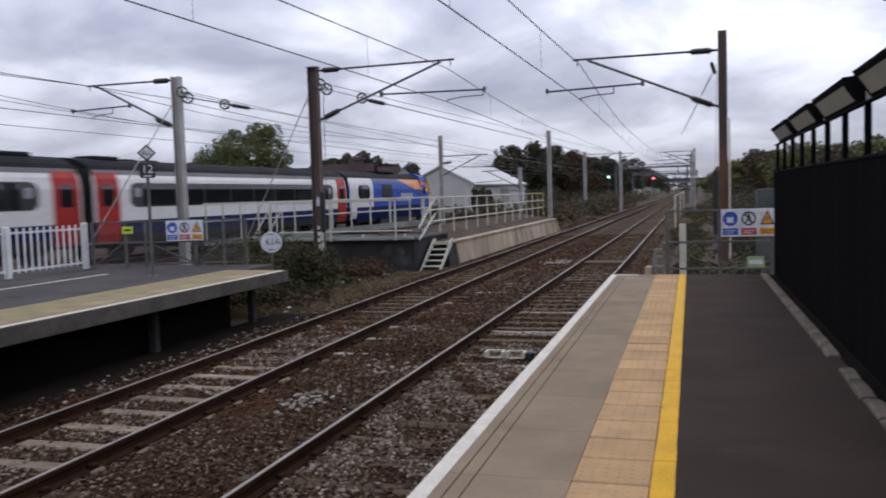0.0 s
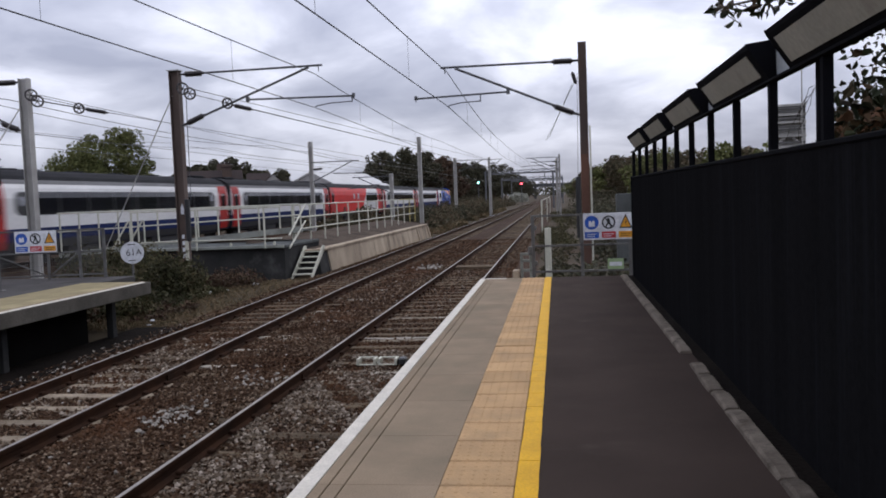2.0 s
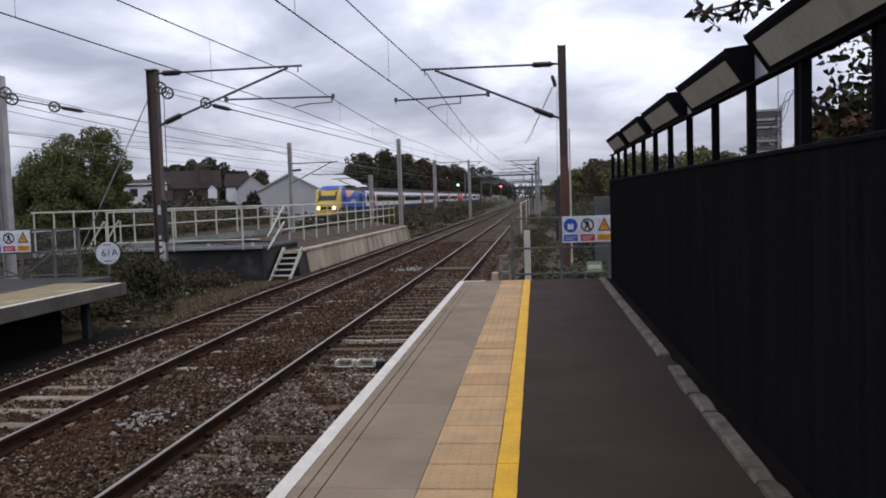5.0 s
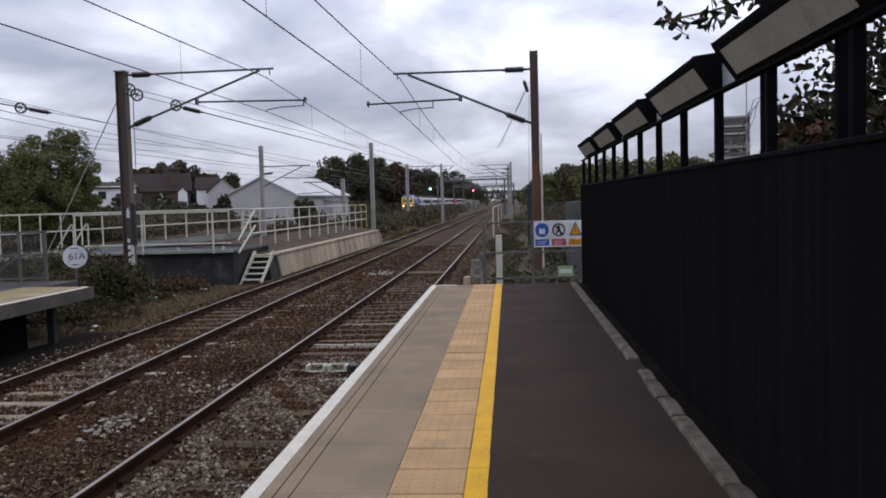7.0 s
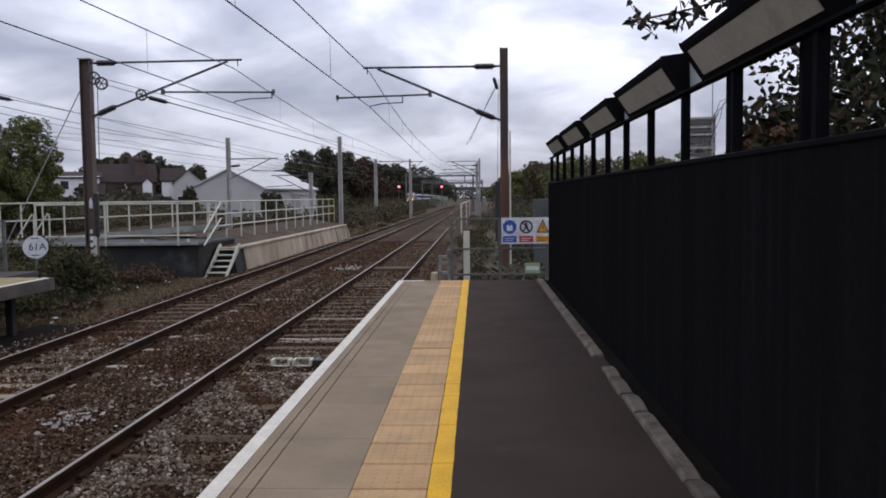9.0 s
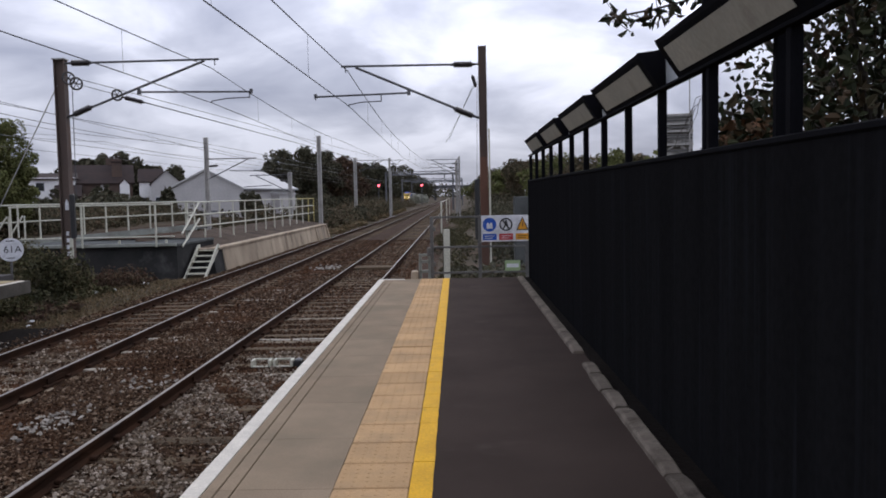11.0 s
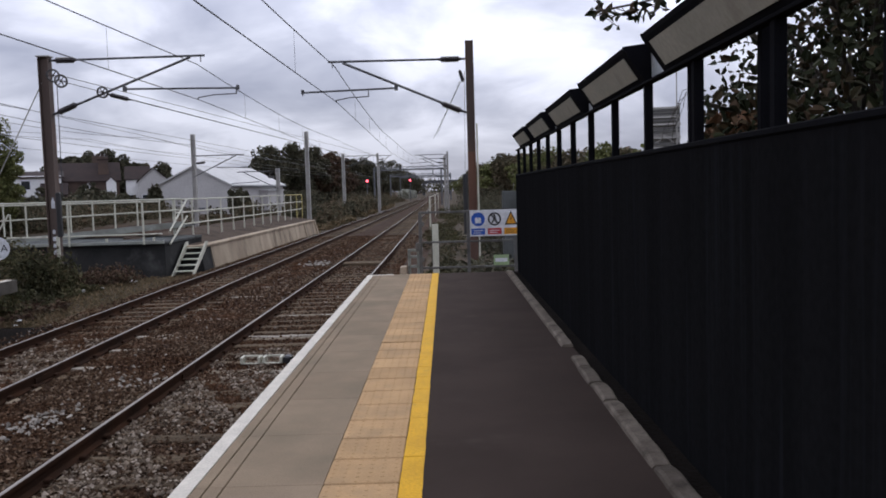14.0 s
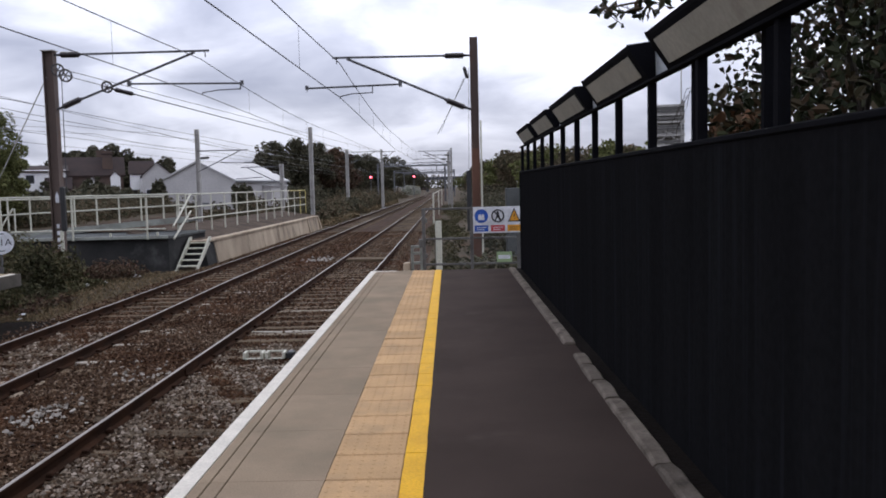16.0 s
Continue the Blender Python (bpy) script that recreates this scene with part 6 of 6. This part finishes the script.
def build_trees():
    tree(-28.9, 50.5, -1.6, 8.8, 3.0, M_LEAF_TREE, 11, "broad green tree behind the fast lines", leaf=0.15, count=30000, clumps=84)
    tree(-31.2, 52, -1.4, 5.8, 2.6, M_LEAF_TREE, 12, "rounded green tree behind the fast lines", leaf=0.17, count=17000, clumps=52)
    tree(-29.6, 55, -1.2, 3.9, 1.5, M_LEAF, 13, "small green tree behind the fast lines", leaf=0.15, count=8000, clumps=30)
    tree(-30.2, 49.6, -1.5, 6.6, 3.0, M_LEAF_TREE, 14, "low spreading green tree behind the fast lines", leaf=0.16, count=20000, clumps=56)
    for k, (x, y, h, w) in enumerate(((-50.4, 117, 5.0, 1.5), (-48.3, 116, 3.9, 1.2), (-54.6, 116, 3.6, 1.3), (-56.8, 118, 4.2, 1.2))):
        tree(x, y, -0.3, h, w, M_LEAF_DARK, 130 + k, "small dark garden tree before the houses", leaf=0.25, count=2600, clumps=20, trunk=0.12)
    for i, (az, d, h, s, m) in enumerate(((-24.2, 160, 10.5, 5.0, 0), (-22.8, 165, 12.0, 5.0, 0), (-20.9, 165, 10.6, 4.5, 0), (-19.4, 170, 9.6, 4.5, 0), (-25.6, 160, 8.0, 5, 0), (-28, 150, 8, 6, 0),
                                          (-12.3, 172, 10.2, 5.2, 0), (-11.0, 178, 13.2, 7.0, 0), (-9.9, 182, 13.0, 6.5, 0), (-8.6, 190, 11.8, 6.0, 1), (-7.7, 205, 12.0, 6.0, 1), (-6.9, 225, 11.6, 6.0, 0), (-6.2, 250, 13.0, 6.0, 0),
                                          (-5.6, 255, 13.5, 4.6, 0), (-4.9, 300, 13.5, 7.5, 0), (-4.2, 330, 15.5, 8.5, 0), (-3.5, 370, 12.5, 9.0, 0), (-2.9, 420, 11.5, 9.0, 0), (-2.4, 450, 9.5, 9.0, 0))):
        a = math.radians(az)
        x, y = d * math.sin(a), d * math.cos(a)
        tree(x, y, -0.8, h, s, M_LEAF_BROWN if m else M_LEAF_DARK, 40 + i, "russet-brown autumn tree along the line" if m else "dark green tree along the line", leaf=0.62, count=5200, clumps=36, trunk=0.3)
    for i, (az, d, h, s) in enumerate(((1.9, 190, 5.5, 5), (2.6, 160, 6.2, 5), (3.4, 140, 6.6, 4.5), (4.2, 120, 6.6, 4.0), (4.9, 110, 6.8, 4.0), (5.8, 100, 6.6, 4.5), (7.0, 95, 6.4, 4.5), (8.6, 90, 6.2, 4.5), (10.3, 85, 6.2, 4.5), (12.2, 80, 6.2, 4.0), (13.4, 75, 5.6, 3.5))):
        a = math.radians(az)
        tree(d * math.sin(a), d * math.cos(a), -0.8, h, s, M_LEAF_SCRUB if i % 3 else M_LEAF_TREE, 80 + i, "dark green tree on the bank beside the line", leaf=0.32, count=6500, clumps=36, trunk=0.25)
    scrub("bushes", [(-13.2, -11.75, 22.4, 23.8, -1.1, 1.8), (-12.2, -10.75, 19.4, 21.8, -1.15, 1.4), (-11.4, -10.5, 21.4, 23.6, -1.1, 1.5), (-13.8, -12.4, 21.0, 23.0, -1.1, 1.8), (-11.2, -9.9, 18.3, 20.6, -1.15, 0.6), (-13.6, -11.2, 20.4, 22.4, -1.1, 1.25), (-11.3, -10.0, 21.4, 23.6, -1.15, 0.42)], 62, 0.10, M_LEAF, 5, "dark green bushes round the mast foot")
    scrub("bushes", [(-13.0, -11.0, 19.6, 23.6, -1.1, 1.35), (-12.8, -9.5, 24.6, 26.9, -1.1, 0.7), (-11.0, -9.0, 17.2, 20.0, -1.15, 0.45), (-11.1, -10.0, 24.7, 25.6, -1.1, 0.55)], 16, 0.09, M_LEAF_BROWN, 6, "browning weeds beside the dark abutment")
    scrub("bushes", [(-12.5, -9.4, 60, 74, -1.1, 1.5), (-12.5, -9.6, 74, 98, -1.1, 1.6), (-15, -10.0, 98, 140, -1.1, 2.5), (-18.6, -16.2, 58, 110, -0.9, 2.3), (-18.6, -15.8, 110, 200, -0.9, 2.7), (-16, -10.5, 140, 215, -1.1, 2.6), (-19.0, -12.0, 60, 100, -1.0, 1.2)], 40, 0.24, M_LEAF_SCRUB, 8, "scrub of dark green and brown bushes between the lines")
    scrub("bushes", [(-11.2, -9.6, 84, 90, -1.1, 1.9), (-12.2, -10.2, 62, 68, -1.0, 2.3)], 22, 0.2, M_LEAF_DARK, 9, "dense dark bush beside the further track")
    scrub("dry_grass_verge", [(-9.8, -8.6, 56, 80, -1.15, 0.5), (-9.8, -8.7, 80, 150, -1.15, 0.6)], 60, 0.22, M_GRASS, 10, "dry pale grass along the track edge", "grass")
    scrub("bushes", [(-46, -37, 92, 104, 0.0, 2.6), (-40, -25, 118, 170, -0.5, 3.2), (-40, -25, 170, 300, -0.5, 4.5), (-56, -46, 108, 116, 0, 2.5), (-51, -46.5, 112, 118, 0, 3.4), (-33.9, -33.3, 95, 98, -0.4, 3.6), (-25.4, -24.2, 98, 103, -0.4, 2.9)], 40, 0.5, M_LEAF_DARK, 22, "dark scrub beyond the fast lines")
    scrub("bushes", [(-0.9, 0.6, 30, 60, -1.1, 0.7), (-0.5, 1.6, 60, 110, -1.1, 1.0), (-0.6, 0.5, 17.5, 30, -1.15, 0.45)], 36, 0.10, M_LEAF, 23, "dark weeds along the platform ramp")
    scrub("bushes", [(-40, -28.5, 36, 60, -0.9, 1.6), (-60, -34, 60, 95, -0.6, 2.2), (-34, -28.6, 58, 76, -0.8, 2.1), (-37, -29, 76, 96, -0.7, 2.2), (-31, -28.6, 44, 58, -0.8, 1.7)], 60, 0.24, M_LEAF_SCRUB, 27, "rough dark scrub beyond the fast lines")
    scrub("pale_bushes", [(-12.6, -9.6, 222, 234, -0.4, 2.9), (-10.4, -8.9, 250, 262, -0.4, 2.4)], 20, 0.5, M_LEAF_PALE, 14, "pale flowering bushes beside the track far off")
    scrub("bushes", [(0.4, 3.0, 17.5, 24, -1.0, 0.95), (1.2, 4.5, 26, 40, -0.9, 1.5), (1.4, 5.0, 40, 75, -0.8, 2.1), (2.0, 7.0, 75, 130, -0.8, 3.0), (3.0, 10.0, 26, 60, -0.6, 2.1)], 40, 0.16, M_LEAF_DARK, 15, "dark green scrub beyond the platform end")
    scrub("bushes", [(0.6, 1.8, 17, 23, -1.0, 0.7), (1.5, 3.0, 28, 50, -0.9, 1.2)], 22, 0.12, M_LEAF, 16, "lighter green weeds beyond the platform end")
    scrub("far_woods", [(-300, -60, 260, 420, 0.0, 11), (60, 320, 260, 420, 0, 9), (-200, 200, 700, 900, 0, 16), (-120, -70, 150, 220, 0, 7), (25, 80, 120, 220, -0.5, 7)], 60, 2.2, M_LEAF_DARK, 17, "dark wooded skyline", "woods")
    rng = np.random.default_rng(21)
    n = 9500
    x = rng.uniform(-10.8, -7.9, n)
    y = 16.5 + 30 * rng.random(n) ** 1.6
    keep = (x < -8.25) | (rng.random(n) < 0.25)
    keep &= ~((y > 26.8) & (x < -8.3))
    x, y = x[keep], y[keep]
    pts = np.stack([x, y, np.full(len(x), -1.03)], 1)
    v, f = leaves(rng, pts, 0.14, 0.14, droop=-1.2)
    tagged(new("dry_grass", raw_mesh("dry_grass", v, f, M_GRASS)), "dry straw-coloured grass tufts on the verge", "grass", kind="stuff")

    # broad-leaved tree behind the black wall, with a branch over it
    t = thing("tree", 3.15, 6.4, -0.6, "dark broad-leaved tree with browning leaves behind the wall", "tree")
    rng = np.random.default_rng(31)
    bm = rod((0, 0, 0), (0.1, 0, 2.6), 0.09, 8, 0.06)
    tips = []
    for i in range(72):
        a = rng.uniform(0, 6.283)
        tip = Vector((math.cos(a) * rng.uniform(0.4, 1.9), math.sin(a) * rng.uniform(0.5, 2.9), rng.uniform(2.0, 4.9)))
        if (tip.x + 3.15) / (tip.y + 6.4) < 0.285:
            continue
        root = Vector((0.05, 0, rng.uniform(1.3, 2.6)))
        midp = (root + tip) / 2 + Vector((0, 0, 0.25))
        tube([root, midp, tip], 0.016, 5, bm)
        tips += [tip, midp, (midp + tip) / 2]
    part("trunk", bm, M_BARK, t, "thin brown trunk and twigs")
    pts = np.concatenate([blob_points(rng, 84, tuple(c), (0.55, 0.6, 0.42), 0.05) for c in tips]
                         + [blob_points(rng, 150, c, (0.4, 0.5, 0.26), 0.05) for c in ((-0.75, 0.3, 2.6), (-0.95, -0.1, 2.45), (-0.62, 0.7, 2.75), (-1.2, -1.0, 2.45), (-0.9, -1.2, 2.6))])
    slope = (pts[:, 0] + 3.15) / (pts[:, 1] + 6.4)
    pts = pts[(pts[:, 0] > -1.75) & (((slope > 0.30) & (slope < 0.42) & (rng.random(len(pts)) < 0.5)) | ((slope > 0.42) & (rng.random(len(pts)) < 0.62)) | ((slope > 0.25) & (rng.random(len(pts)) < 0.02)))]
    v, f = leaves(rng, pts, 0.076, 0.6, droop=0.4, fine=True)
    ob = new("crown", raw_mesh("crown", v, f, M_LEAF_NEAR))
    ob.parent = t
    ob["label"] = "dark green and brown leaves"
    low = np.concatenate([blob_points(rng, 130, c, (0.32, 0.4, 0.16), 0.05) for c in ((-0.98, -0.2, 2.46), (-0.9, 0.15, 2.52), (-1.05, -0.5, 2.42), (-0.8, 0.4, 2.48), (-1.1, -0.9, 2.44))])
    slope = (low[:, 0] + 3.15) / (low[:, 1] + 6.4)
    low = low[(slope > 0.315) & (low[:, 0] > -1.7)]
    v, f = leaves(rng, low, 0.075, 0.7, droop=0.2, fine=True)
    ob = new("browned_leaves", raw_mesh("browned_leaves", v, f, M_LEAF_RUSSET))
    ob.parent = t
    ob["label"] = "browning lower leaves"
    side = bmesh.new()
    for k in range(6):
        c = Vector((-1.0, 0.75 + 0.1 * k, 2.95 - 0.03 * k))
        way = [c]
        for j in range(4):
            way.append(way[-1] + Vector((rng.uniform(-0.06, 0.0), rng.uniform(-0.02, 0.09), rng.uniform(-0.13, -0.02))))
        tube(way, 0.0025, 4, side)
    part("bare_twigs", side, M_BARK, t, "thin bare twigs")["kind"] = "stuff"
    twig = bmesh.new()
    main = [Vector((-0.6, -0.3, 3.66)), Vector((-1.3, -0.45, 3.48)), Vector((-1.75, -0.5, 3.36)), Vector((-2.12, -0.55, 3.29))]
    tube(main, 0.008, 5, twig)
    lp = []
    for i in range(54):
        k = rng.integers(0, 3)
        c = main[k] + (main[k + 1] - main[k]) * float(rng.random())
        e = c + Vector((rng.normal() * 0.09, rng.normal() * 0.14, rng.normal() * 0.065 - 0.03))
        rod(c, e, 0.003, 4, bm=twig)
        lp += [e, c + (e - c) * 0.6 + Vector((rng.normal() * 0.03, rng.normal() * 0.03, -0.03))]
    part("overhanging_branch", twig, M_BARK, t, "thin twigs hanging over the wall")
    v, f = leaves(rng, np.array([tuple(e) for e in lp]), 0.098, 0.42, droop=0.7, fine=True)
    ob = new("branch_leaves", raw_mesh("branch_leaves", v, f, M_LEAF_NEAR))
    ob.parent = t


build_trees()


# ---- what moves ----
def motions():
    car, pc = 22.8, 17.6
    nose = 64.4
    first = nose - pc
    steps = ((0.0, 0.0), (1.0, 46.6), (2.0, 93.4), (3.0, 140.3), (5.3, 250.5), (7.0, 328.5), (9.0, 419.5), (12.0, 557.0), (16.0, 740.0))

    def run(ob, y, turn):
        walk(ob, [(t, pose(-21.35, y + s, T_RAIL, 0, 0, turn)) for t, s in steps])

    lead = power_car()
    tail = copy_thing(lead, pose(-21.35, 0, T_RAIL))
    tagged(tail, "blue diesel power car with yellow nose at the train's rear")
    run(lead, first + 8.75, 0)
    plain = coach("white express coach with blue skirt and red doors")
    cars = [plain, copy_thing(plain, pose(-21.35, 0, T_RAIL)), red_coach()] + [copy_thing(plain, pose(-21.35, 0, T_RAIL)) for _ in range(5)]
    for i, c in enumerate(cars):
        run(c, first - car * (i + 0.5), 0)
    run(tail, first - car * 8 - 8.75, 180)
    # the fast-line signal: an added plate uncovers the red lens and hides the green one
    up, down = pose(0, 0, SIG_Z + 0.55), pose(0, 0, SIG_Z)
    walk(shutter, [(0.0, down), (8.5, down), (8.6, up), (16.0, up)])


motions()
